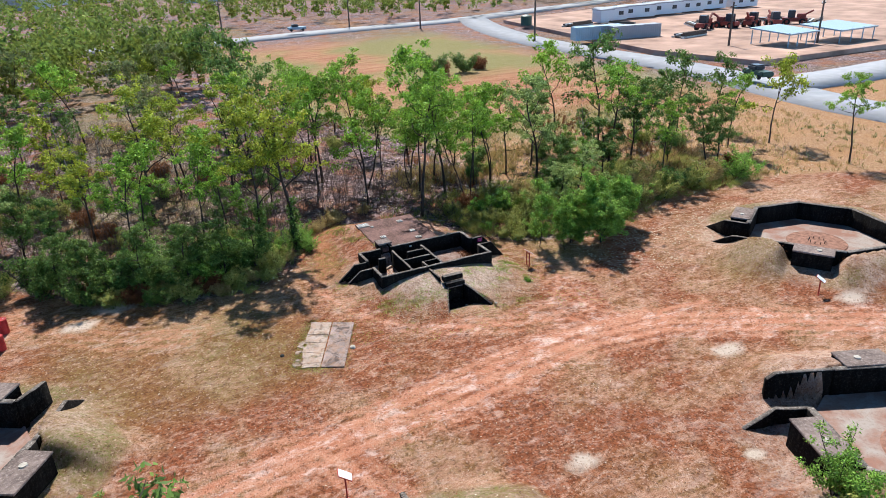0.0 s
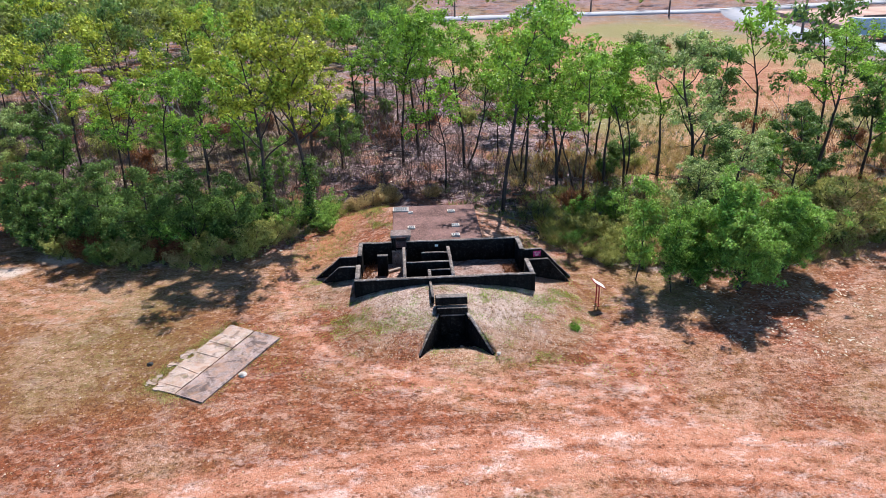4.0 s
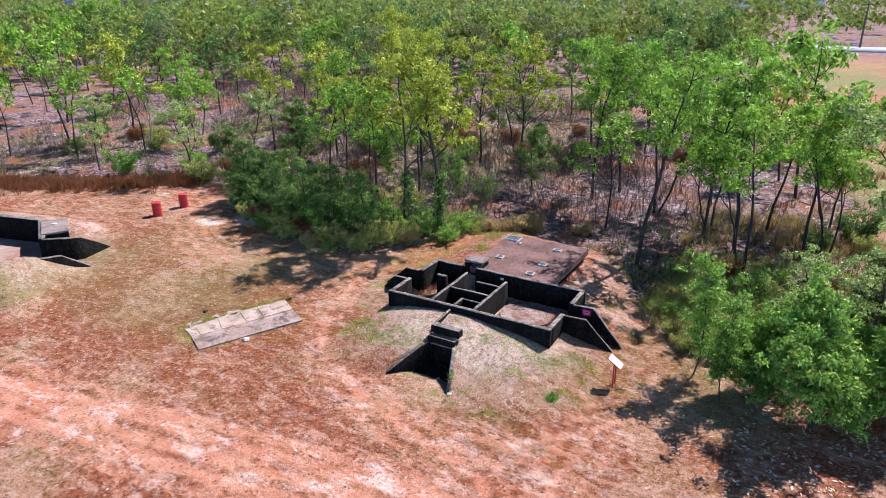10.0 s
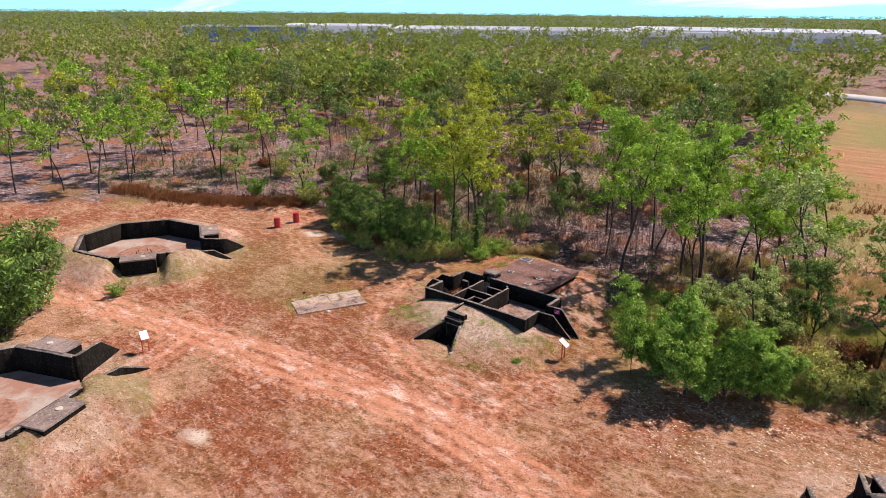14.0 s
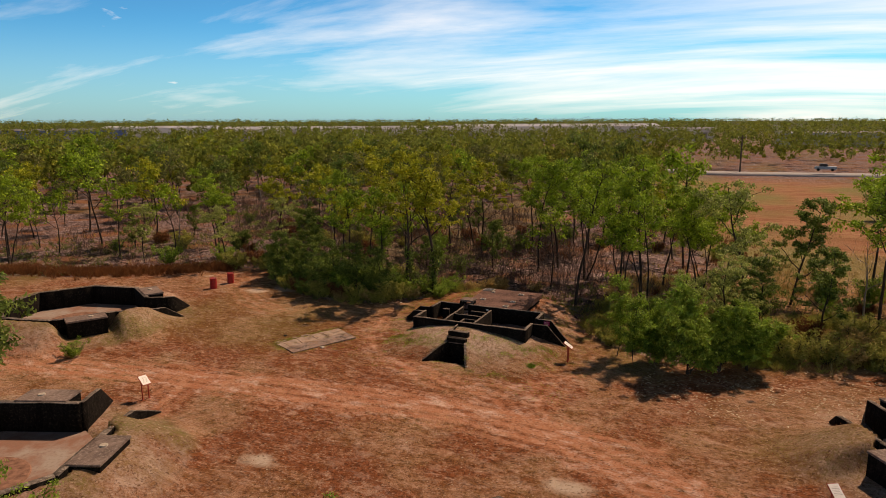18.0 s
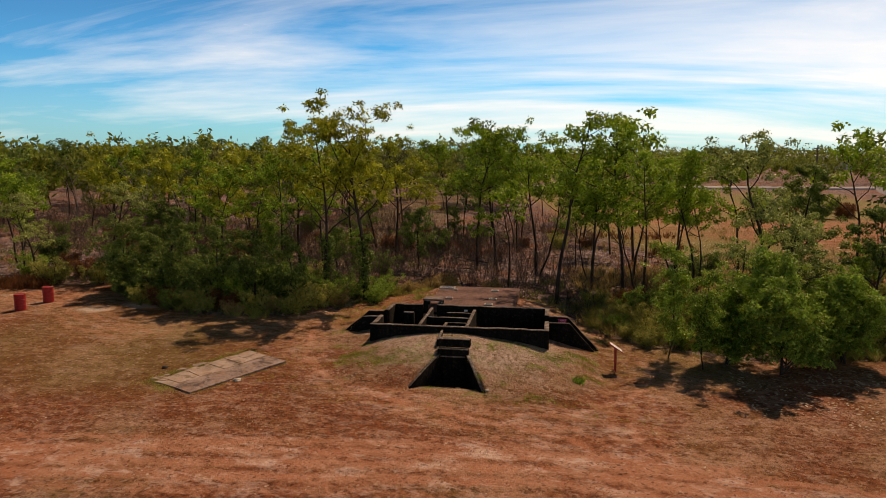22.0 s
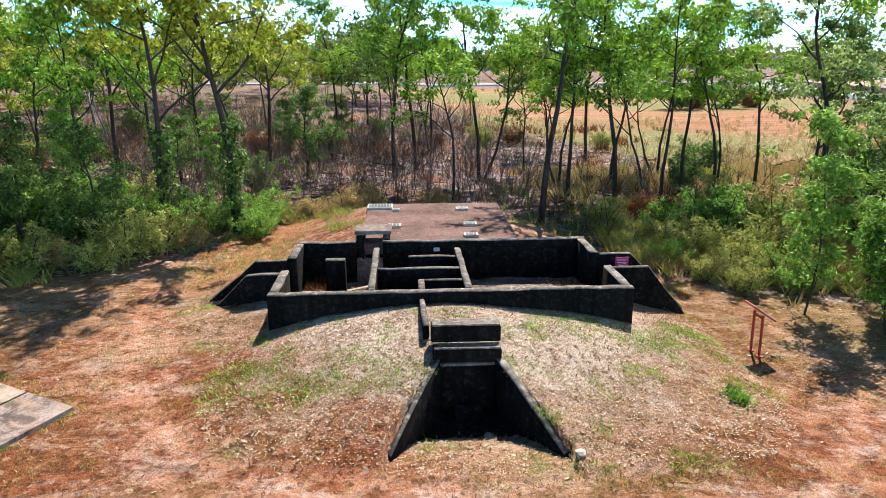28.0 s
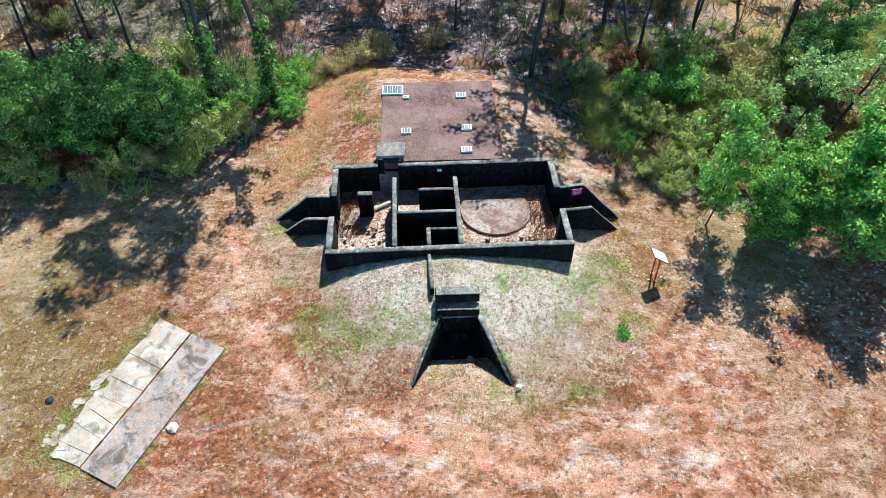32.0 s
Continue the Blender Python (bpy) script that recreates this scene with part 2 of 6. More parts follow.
    c = m.mix(m.math("MULTIPLY", v, 0.6), c, m.mix(grit, (0.105, 0.070, 0.022), (0.235, 0.170, 0.070)))
    c = m.mix(m.math("MULTIPLY", v, m.ramp(n3, (0.44, 0.0), (0.58, 0.8))), c, (0.125, 0.155, 0.036))
    h = m.attr("bare")
    c = m.mix(m.ramp(m.math("ADD", h, m.math("MULTIPLY", m.math("SUBTRACT", n5, 0.5), 1.6)), (0.35, 0.0), (0.95, 0.9)), c, (0.60, 0.50, 0.42))
    o = m.attr("orange")
    c = m.mix(m.ramp(m.math("ADD", o, m.math("MULTIPLY", m.math("SUBTRACT", n5, 0.5), 1.2)), (0.25, 0.0), (0.9, 0.75)), c, (0.38, 0.165, 0.075))
    # beyond the clearing the closed canopy hides the soil
    k = m.attr("canopy")
    c = m.mix(k, c, m.mix(m.ramp(m.noise(0.02, 8, 0.7), (0.40, 0.0), (0.60, 1.0)), (0.030, 0.050, 0.018), (0.085, 0.105, 0.035)))
    # straw, pebbles and dark seeds at the finest scale
    c = m.mix(m.math("MULTIPLY", m.ramp(speck, (0.80, 0.0), (0.90, 1.0)), 0.42), c, (0.62, 0.44, 0.34))
    c = m.mix(m.math("MULTIPLY", m.ramp(speck, (0.10, 1.0), (0.24, 0.0)), 0.62), c, (0.080, 0.036, 0.020))
    return m.colour(c).bump(m.math("ADD", n4, m.math("MULTIPLY", n3, 1.6)), 0.9, 0.06).m


M_GROUND = ground_material()


def plain(name, c, rough=0.6, spec=0.4, metal=0.0, grain=18.0, depth=0.25):
    m = Mat(name, rough, spec)
    m.b.inputs["Metallic"].default_value = metal
    n = m.noise(grain, 5, 0.6)
    m.colour(m.mix(m.ramp(n, (0.3, 0.0), (0.7, 1.0)), tuple(v * (1 - depth) for v in c), tuple(min(1, v * (1 + depth)) for v in c)))
    return m.bump(n, 0.2, 0.005).m


def leaf_material(name, dark, light, tip, gloss=0.45, living=False):
    m = Mat(name, gloss + 0.15, 0.16)
    if living:
        dark, light, tip = (tuple(v * f * k for v, k in zip(c, (0.93, 1.0, 0.88))) for c, f in ((dark, 0.24), (light, 1.08), (tip, 1.25)))
    r = m.island()
    c = m.mix(m.ramp(r, (0.0, 0.0), (0.8, 1.0)), dark, light)
    c = m.mix(m.ramp(r, (0.86, 0.0), (0.98, 1.0)), c, tip)
    c = m.mix(m.math("MULTIPLY", m.rand(), 0.35), c, m.mix(0.5, c, tip))
    tone = m.noise(0.9, 4, 0.6)
    c = m.mix(m.ramp(tone, (0.40, 0.55), (0.52, 0.0)), c, m.mix(0.55, c, tuple(v * 0.45 for v in dark)))
    c = m.mix(m.ramp(tone, (0.52, 0.0), (0.66, 0.55)), c, m.mix(0.5, tuple(min(1.0, v * 1.25) for v in light), tip))
    m.colour(c)
    t = m.n.new("ShaderNodeBsdfTranslucent")
    m.l.new(m.mix(0.55, c, m.mix(0.35, light, tip)), t.inputs[0])
    s = m.n.new("ShaderNodeMixShader")
    s.inputs[0].default_value = 0.27
    m.l.new(m.b.outputs[0], s.inputs[1]), m.l.new(t.outputs[0], s.inputs[2])
    m.l.new(s.outputs[0], m.n["Material Output"].inputs[0])
    return m.m


M_LEAF = {
    "green": leaf_material("eucalypt_leaves", (0.065, 0.160, 0.016), (0.235, 0.420, 0.048), (0.44, 0.56, 0.08), living=True),
    "yellow": leaf_material("yellowing_leaves", (0.110, 0.165, 0.014), (0.350, 0.420, 0.042), (0.58, 0.50, 0.07), living=True),
    "pale": leaf_material("pale_round_leaves", (0.120, 0.190, 0.050), (0.320, 0.410, 0.120), (0.60, 0.62, 0.26), 0.4, living=True),
    "dark": leaf_material("deep_green_leaves", (0.022, 0.055, 0.014), (0.110, 0.200, 0.045), (0.30, 0.38, 0.10), living=True),
    "fresh": leaf_material("fresh_green_leaves", (0.040, 0.105, 0.018), (0.200, 0.380, 0.055), (0.44, 0.56, 0.12), living=True),
    "grey": leaf_material("grey_green_scrub", (0.085, 0.120, 0.045), (0.180, 0.220, 0.085), (0.36, 0.31, 0.13), living=True),
    "straw": leaf_material("dry_straw_grass", (0.30, 0.20, 0.075), (0.50, 0.37, 0.15), (0.60, 0.48, 0.23), 0.7),
    "rust": leaf_material("rusty_dry_scrub", (0.12, 0.042, 0.018), (0.24, 0.092, 0.038), (0.34, 0.17, 0.075), 0.7),
    "weed": leaf_material("yellow_green_weeds", (0.130, 0.170, 0.034), (0.390, 0.420, 0.100), (0.62, 0.54, 0.20), 0.7),
    "far": leaf_material("distant_canopy", (0.062, 0.098, 0.020), (0.200, 0.265, 0.056), (0.36, 0.36, 0.10), 0.7, living=True),
    "far_yellow": leaf_material("distant_yellow_canopy", (0.070, 0.100, 0.018), (0.220, 0.270, 0.045), (0.38, 0.34, 0.08), 0.7, living=True),
    "twig": leaf_material("burnt_bare_twigs", (0.050, 0.034, 0.030), (0.13, 0.092, 0.084), (0.26, 0.20, 0.18), 0.9),
}


def bark(name, a, b):
    m = Mat(name, 0.9, 0.2)
    n = m.noise(3.0, 6, 0.7, 0.5, (3, 3, 0.5))
    return m.colour(m.mix(m.ramp(n, (0.35, 0.0), (0.65, 1.0)), a, b)).bump(n, 0.8, 0.03).m


M_BARK = bark("dark_bark", (0.024, 0.018, 0.015), (0.080, 0.060, 0.050))
M_BARK_PALE = bark("grey_bark", (0.16, 0.14, 0.125), (0.34, 0.31, 0.285))
M_RED = plain("red_drum_paint", (0.36, 0.018, 0.020), 0.45)
M_REDPOST = plain("red_post_paint", (0.42, 0.045, 0.030), 0.5)
M_WHITE = plain("white_sign_face", (0.78, 0.78, 0.77), 0.35, depth=0.06)
M_MAGENTA = plain("magenta_sign_face", (0.50, 0.015, 0.14), 0.5, depth=0.1)
M_BLACK = plain("black_rubber", (0.012, 0.012, 0.012), 0.8)
M_STEEL = plain("galvanised_grate", (0.42, 0.43, 0.44), 0.5, 0.5, 0.6)
M_ROCK = plain("pale_stone", (0.40, 0.36, 0.31), 0.9, 0.2, grain=8)
M_ASPHALT = plain("sun_bleached_asphalt", (0.29, 0.29, 0.305), 0.9, 0.2, grain=0.5, depth=0.12)
M_YARD = plain("gravel_yard", (0.38, 0.25, 0.195), 0.95, 0.1, grain=0.12, depth=0.42)
M_HUT = plain("white_hut_cladding", (0.62, 0.62, 0.64), 0.5, depth=0.08)
M_HUTROOF = plain("grey_hut_roof", (0.30, 0.30, 0.32), 0.5)
M_DARKGAP = plain("dark_opening", (0.03, 0.03, 0.035), 0.4)
M_RUST = plain("rust_red_machine", (0.25, 0.045, 0.03), 0.6)
M_BLUEGREY = plain("blue_grey_steel", (0.28, 0.36, 0.42), 0.4, 0.5, 0.2)
M_GREENBIN = plain("dark_green_tank", (0.02, 0.06, 0.04), 0.5)
M_TIMBER = plain("old_timber_pole", (0.10, 0.075, 0.06), 0.9)
M_WHITEROOF = plain("white_metal_roof", (0.75, 0.76, 0.78), 0.35, 0.5, depth=0.06, grain=0.1)
M_BLUE = plain("blue_cladding", (0.05, 0.13, 0.42), 0.5)
M_LITTER = leaf_material("pale_fallen_leaves", (0.42, 0.33, 0.22), (0.60, 0.52, 0.40), (0.70, 0.64, 0.54), 0.8)


# ---- mesh helpers ----
def mesh_of(name, verts, faces, mats, face_mats=None, smooth=False):
    """A mesh from an array of points and an array of faces of one size."""
    me = bpy.data.meshes.new(name)
    verts, faces = np.asarray(verts, "f4"), np.asarray(faces, "i4")
    me.vertices.add(len(verts))
    me.vertices.foreach_set("co", verts.ravel())
    n, k = faces.shape
    me.loops.add(n * k)
    me.loops.foreach_set("vertex_index", faces.ravel())
    me.polygons.add(n)
    me.polygons.foreach_set("loop_start", np.arange(0, n * k, k, dtype="i4"))
    if smooth:
        me.polygons.foreach_set("use_smooth", np.ones(n, bool))
    for m in mats if isinstance(mats, (list, tuple)) else [mats]:
        me.materials.append(m)
    if face_mats is not None:
        me.polygons.foreach_set("material_index", np.asarray(face_mats, "i4"))
    me.update(calc_edges=True)
    me.validate()
    return me


def part(name, data, material, parent, label="", at=None):
    """Links a bmesh or a mesh as one object under a thing or a part."""
    if isinstance(data, bmesh.types.BMesh):
        me = bpy.data.meshes.new(name)
        data.to_mesh(me)
        data.free()
        me.materials.append(material)
    else:
        me = data
    ob = new(name, me)
    if parent is not None:
        ob.parent = parent
    if at is not None:
        ob.matrix_basis = at
    if label:
        ob["label"] = label
    return ob


def thing(name, at, label, category, group="", kind=""):
    ob = new(name)
    ob.matrix_basis = at
    return tagged(ob, label, category, group, kind)


def box(sx, sy, sz, m=None, bevel=0.0, bm=None):
    """A bevelled box that stands on z = 0, centred in x and y."""
    bm = bm or bmesh.new()
    r = bmesh.ops.create_cube(bm, size=1.0, matrix=(m or Matrix()) @ Matrix.Translation((0, 0, sz / 2)) @ Matrix.Diagonal((sx, sy, sz, 1)))
    if bevel:
        edges = list({e for v in r["verts"] for e in v.link_edges})
        bmesh.ops.bevel(bm, geom=edges, offset=bevel, segments=2, affect="EDGES")
    return bm


def rod(p, q, r0, r1=None, seg=8, bm=None):
    bm = bm or bmesh.new()
    p, q = Vector(p), Vector(q)
    d = q - p
    m = Matrix.Translation((p + q) / 2) @ d.to_track_quat("Z", "Y").to_matrix().to_4x4()
    bmesh.ops.create_cone(bm, cap_ends=True, segments=seg, radius1=r0, radius2=r1 or r0, depth=d.length, matrix=m)
    return bm


def smooth(a, b, x):
    t = np.clip((np.asarray(x, float) - a) / (b - a), 0, 1)
    return t * t * (3 - 2 * t)


def fbm(x, y, scale, seed, octaves=4):
    """Cheap smooth value noise for arrays, about -1 to 1."""
    rng = np.random.RandomState(seed)
    out, amp = np.zeros(np.shape(x)), 1.0
    for _ in range(octaves):
        a = rng.uniform(0, 2 * np.pi, 6)
        k = rng.normal(0, 1, (6, 2)) * scale
        out += amp * sum(np.sin(k[i, 0] * x + k[i, 1] * y + a[i]) for i in range(6)) / 4
        amp, scale = amp * 0.5, scale * 2.1
    return out / 1.6


def near_line(x, y, pts):
    """Distance from points to a line of places."""
    d = np.full(np.shape(x), 1e9)
    for (ax, ay), (bx, by) in zip(pts, pts[1:]):
        ux, uy = bx - ax, by - ay
        t = np.clip(((x - ax) * ux + (y - ay) * uy) / (ux * ux + uy * uy), 0, 1)
        d = np.minimum(d, np.hypot(x - ax - t * ux, y - ay - t * uy))
    return d

# ---- the lie of the land ----
PITS = [  # centre, radius to a corner, bearing of the open side in degrees, rim height, which flank stands free of the bank, bearing of the passage
    (-26.65, -7.0, 4.9, 14.0, 1.4, -1, 82.0),
    (-10.97, -23.9, 5.0, 67.0, 1.4, 0, 112.0),
    (10.9, -23.9, 5.0, 113.0, 1.4, 1, 156.0),
    (26.0, -7.0, 4.9, 168.0, 1.35, 1, 98.0),
]
# splayed walls of each entrance, beyond the corner: place and height above the floor
WINGS = [
    ([(-21.80, -2.74, 1.22), (-22.20, -0.93, 0.03)], [(-20.93, -4.44, 0.92), (-20.40, -3.25, 0.03)]),
    ([(-11.90, -17.35, 1.25), (-12.66, -16.13, 0.03)], [(-9.60, -17.50, 0.62), (-9.41, -16.10, 0.03)]),
    ([(6.64, -19.52, 1.00), (5.25, -19.07, 0.03)], [(8.35, -18.02, 1.38), (7.96, -17.88, 1.10)]),
    ([(20.14, -4.69, 0.95), (20.04, -3.26, 0.03)], [(21.60, -2.76, 1.18), (21.88, -0.94, 0.03)]),
]
FRONT_L, FRONT_R = [(-0.45, -2.05), (-1.34, -3.95)], [(0.66, -2.05), (1.52, -4.05)]
LEFT_A, LEFT_B = [(-3.83, 2.68), (-4.62, 2.76), (-5.78, 2.72)], [(-3.83, 1.60), (-4.60, 1.70), (-5.55, 2.02)]
RIGHT_A, RIGHT_B = [(3.83, 2.70), (4.66, 2.86), (6.10, 2.66)], [(3.83, 1.60), (4.72, 1.72), (5.95, 2.05)]


def line_y(pts, x):
    xs, ys = zip(*sorted(pts))
    return np.interp(x, xs, ys)


def oct_inset(x, y, pit):
    """How far inside the outer face of a gun pit's eight walls."""
    cx, cy, r, turn, *_ = pit
    a = r * math.cos(math.pi / 8)
    s = np.full(np.shape(x), 1e9)
    for k in range(8):
        t = radians(turn + 45 * k)
        s = np.minimum(s, a - ((x - cx) * math.cos(t) + (y - cy) * math.sin(t)))
    return s


def level(x, y):
    """The natural fall of the site, without mounds."""
    far = np.hypot(x, y)
    return 0.06 - 0.58 * smooth(-9, 11, x) + 0.05 * fbm(x, y, 0.22, 3) * smooth(6, 14, far) + 0.8 * fbm(x, y, 0.012, 5) * smooth(90, 400, far)


def pit_corner(pit, side, inset=0.0):
    """The corner of the eight walls on one side of the entrance: 1 or -1."""
    cx, cy, r, turn, *_ = pit
    a = radians(turn + 22.5 * side)
    return cx + (r - inset) * math.cos(a), cy + (r - inset) * math.sin(a)


def inside_of(x, y, poly):
    """Which points lie inside a polygon."""
    hit = np.zeros(np.shape(x), bool)
    for (ax, ay), (bx, by) in zip(poly, poly[1:] + poly[:1]):
        if ay != by:
            hit ^= ((ay > y) != (by > y)) & (x < (bx - ax) * (y - ay) / (by - ay) + ax)
    return hit


def passage(k):
    """Ground plan of the entrance of one gun pit, between its splayed walls."""
    pit = PITS[k]
    one, two = WINGS[k]
    t = radians(pit[6])
    out = [(x + 1.6 * math.cos(t), y + 1.6 * math.sin(t)) for x, y, _ in (one[-1], two[-1])]
    return [pit_corner(pit, 1, 0.5)] + [(x, y) for x, y, _ in one] + [out[0], out[1]] + [(x, y) for x, y, _ in two][::-1] + [pit_corner(pit, -1, 0.5)]


def mound_part(x, y):
    """Height of the earth heaped round the command post, above the natural fall."""
    front = np.clip(1 - (np.abs(x - 0.1) / np.where(x < 0, 4.9, 6.0)) ** 2, 0, 1) * np.clip(1 - np.clip(-y / 4.7, 0, 1) ** 1.45, 0, 1) * (y < 2.0)
    front = 1.02 * front
    ox, oy = np.maximum(np.abs(x) - 3.8, 0), np.maximum(np.maximum(-y, y - 4.2), 0)
    side = np.where(x < 0, 0.55, 0.70) * (0.25 + 0.75 * smooth(-0.4, 1.4, y)) * np.clip(1 - np.hypot(ox, oy) / 2.5, 0, 1) ** 1.1
    bx, by = np.maximum(np.abs(x) - 2.2, 0), np.maximum(np.maximum(5 - y, y - 9.6), 0)
    back = np.where(x < 0, 1.0, 0.62) * np.clip(1 - np.hypot(bx, by) / 3.0, 0, 1)
    back = np.where((y > 4.2), back, 0.0)
    return np.maximum(np.maximum(front, side), back)


def ground_z(x, y):
    x, y = np.asarray(x, float), np.asarray(y, float)
    g = level(x, y)
    z = g + mound_part(x, y) * (1 + 0.06 * fbm(x, y, 1.3, 9))
    # sunk forecourt between the flared walls
    fl = np.interp(y, [-4.05, -2.05], [-1.375, -0.465])
    fr = np.interp(y, [-4.05, -2.05], [1.565, 0.675])
    court = (x > fl) & (x < fr) & (y < -1.75) & (y > -4.6)
    z = np.where(court, np.minimum(z, np.interp(y, [-4.2, -3.4, -2.9, -2.0], [-0.27, -0.42, -0.60, -0.75])), z)
    # side passages
    for a, b, s in ((LEFT_A, LEFT_B, -1), (RIGHT_A, RIGHT_B, 1)):
        inside = (x * s > 3.8) & (x * s < 6.1) & (y < line_y(a, x)) & (y > line_y(b, x))
        z = np.where(inside, g - 0.02, z)
    # inside the walls, under the roofed store
    room = (np.abs(x) < 3.74) & (y > 0.09) & (y < 4.16)
    store = (np.abs(x) < 2.1) & (y >= 4.1) & (y < 9.4)
    z = np.where(room, -1.3, z)
    z = np.where(store, np.minimum(z, 0.55), z)
    for k, pit in enumerate(PITS):
        cx, cy, r, turn, rim, bareside, way = pit
        s = oct_inset(x, y, pit)
        berm = (rim - 0.08) * smooth(-4.0, -0.3, s)
        if bareside:
            t = radians(turn + 45 * bareside)
            u, v = (x - cx) * math.cos(t) + (y - cy) * math.sin(t), (y - cy) * math.cos(t) - (x - cx) * math.sin(t)
            berm = np.where((u > 4.3) & (np.abs(v) < 2.1), berm * (0.30 + 0.70 * smooth(1.2, 2.1, np.abs(v))), berm)
        # the bank falls away along the entrance walls
        gate = passage(k)
        (ax, ay), (bx, by) = gate[0], gate[-1]
        t = radians(way)
        u = (x - (ax + bx) / 2) * math.cos(t) + (y - (ay + by) / 2) * math.sin(t)
        v = np.abs((y - (ay + by) / 2) * math.cos(t) - (x - (ax + bx) / 2) * math.sin(t))
        berm = berm * (1 - 0.98 * smooth(0.2, 3.3, u) * (1 - smooth(2.2, 4.6, v)))
        h = np.where(s > -0.08, -0.12, berm)
        h = np.where(inside_of(x, y, gate) & (s < 0.4), np.minimum(h, 0.0), h)
        z = np.where(s > -4.2, np.where(s > -0.1, g + h, np.maximum(g + h, z)), z)
    return z


def gz(x, y):
    return float(ground_z(np.array([x]), np.array([y]))[0])


# ---- where the woods, tracks and paddock lie ----
WOOD_EDGE = [(-150, -30), (-60, -18), (-44, -2), (-35, 5.5), (-30, 10.5), (-24.5, 12.0), (-19.5, 7.0), (-15.0, 4.5), (-9.5, 4.4), (-7.4, 6.5), (-6.0, 10.5), (-3.0, 12.4), (3.2, 11.5), (5.4, 7.0), (8.0, 3.6), (12.5, 2.0), (18, 3.2), (23, 4.6), (36, 5.0), (60, -6), (150, -40)]


def wood_at(x, y):
    """1 in the woods beyond the clearing's edge, 0 in the clearing."""
    edge = np.interp(x, *zip(*WOOD_EDGE))
    return smooth(-0.8, 1.2, y - edge)


def field_at(x, y):
    """1 on the open paddock beyond the first belt of trees."""
    left = np.interp(y, [24, 31, 58, 90, 135], [15, 13, 4, 1, -6])
    return smooth(0, 3, x - left) * smooth(26, 32, y) * (1 - smooth(144, 150, y)) * (1 - smooth(62, 70, x))


TRACKS = [
    ([(-24, -14.6), (-18, -13.4), (-11.4, -12.2), (-6, -11.6), (-1.2, -10.7), (4, -9.7), (9, -10.2), (13, -12.4), (20, -16.5)], 1.5, 1.0),
    ([(-22, -13), (-11, -11.6), (-5, -10.0), (0, -9.0), (6, -8.6), (13, -9.6)], 0.6, 0.8),
    ([(-11.4, -12.4), (-10.4, -14.6), (-9.6, -17)], 1.0, 0.8),
    ([(-7.4, 2.6), (-6.7, 0.4), (-6.2, -1.5), (-4.4, -4.0), (-1.7, -5.6), (1.2, -6.2), (4.6, -5.6), (6.9, -3.2), (8.0, -1.2), (7.8, 1.2)], 0.70, 0.55),
    ([(-2.3, -5.3), (1.0, -6.6), (4.4, -7.4), (6.2, -9.4)], 0.9, 0.7),
    ([(6.8, -3.4), (6.6, -7.0), (9.0, -10.5)], 0.9, 0.6),
    ([(-28, 8.5), (-24, 6.5), (-19, 2.0), (-15.5, 0.5)], 1.6, 0.55),
]


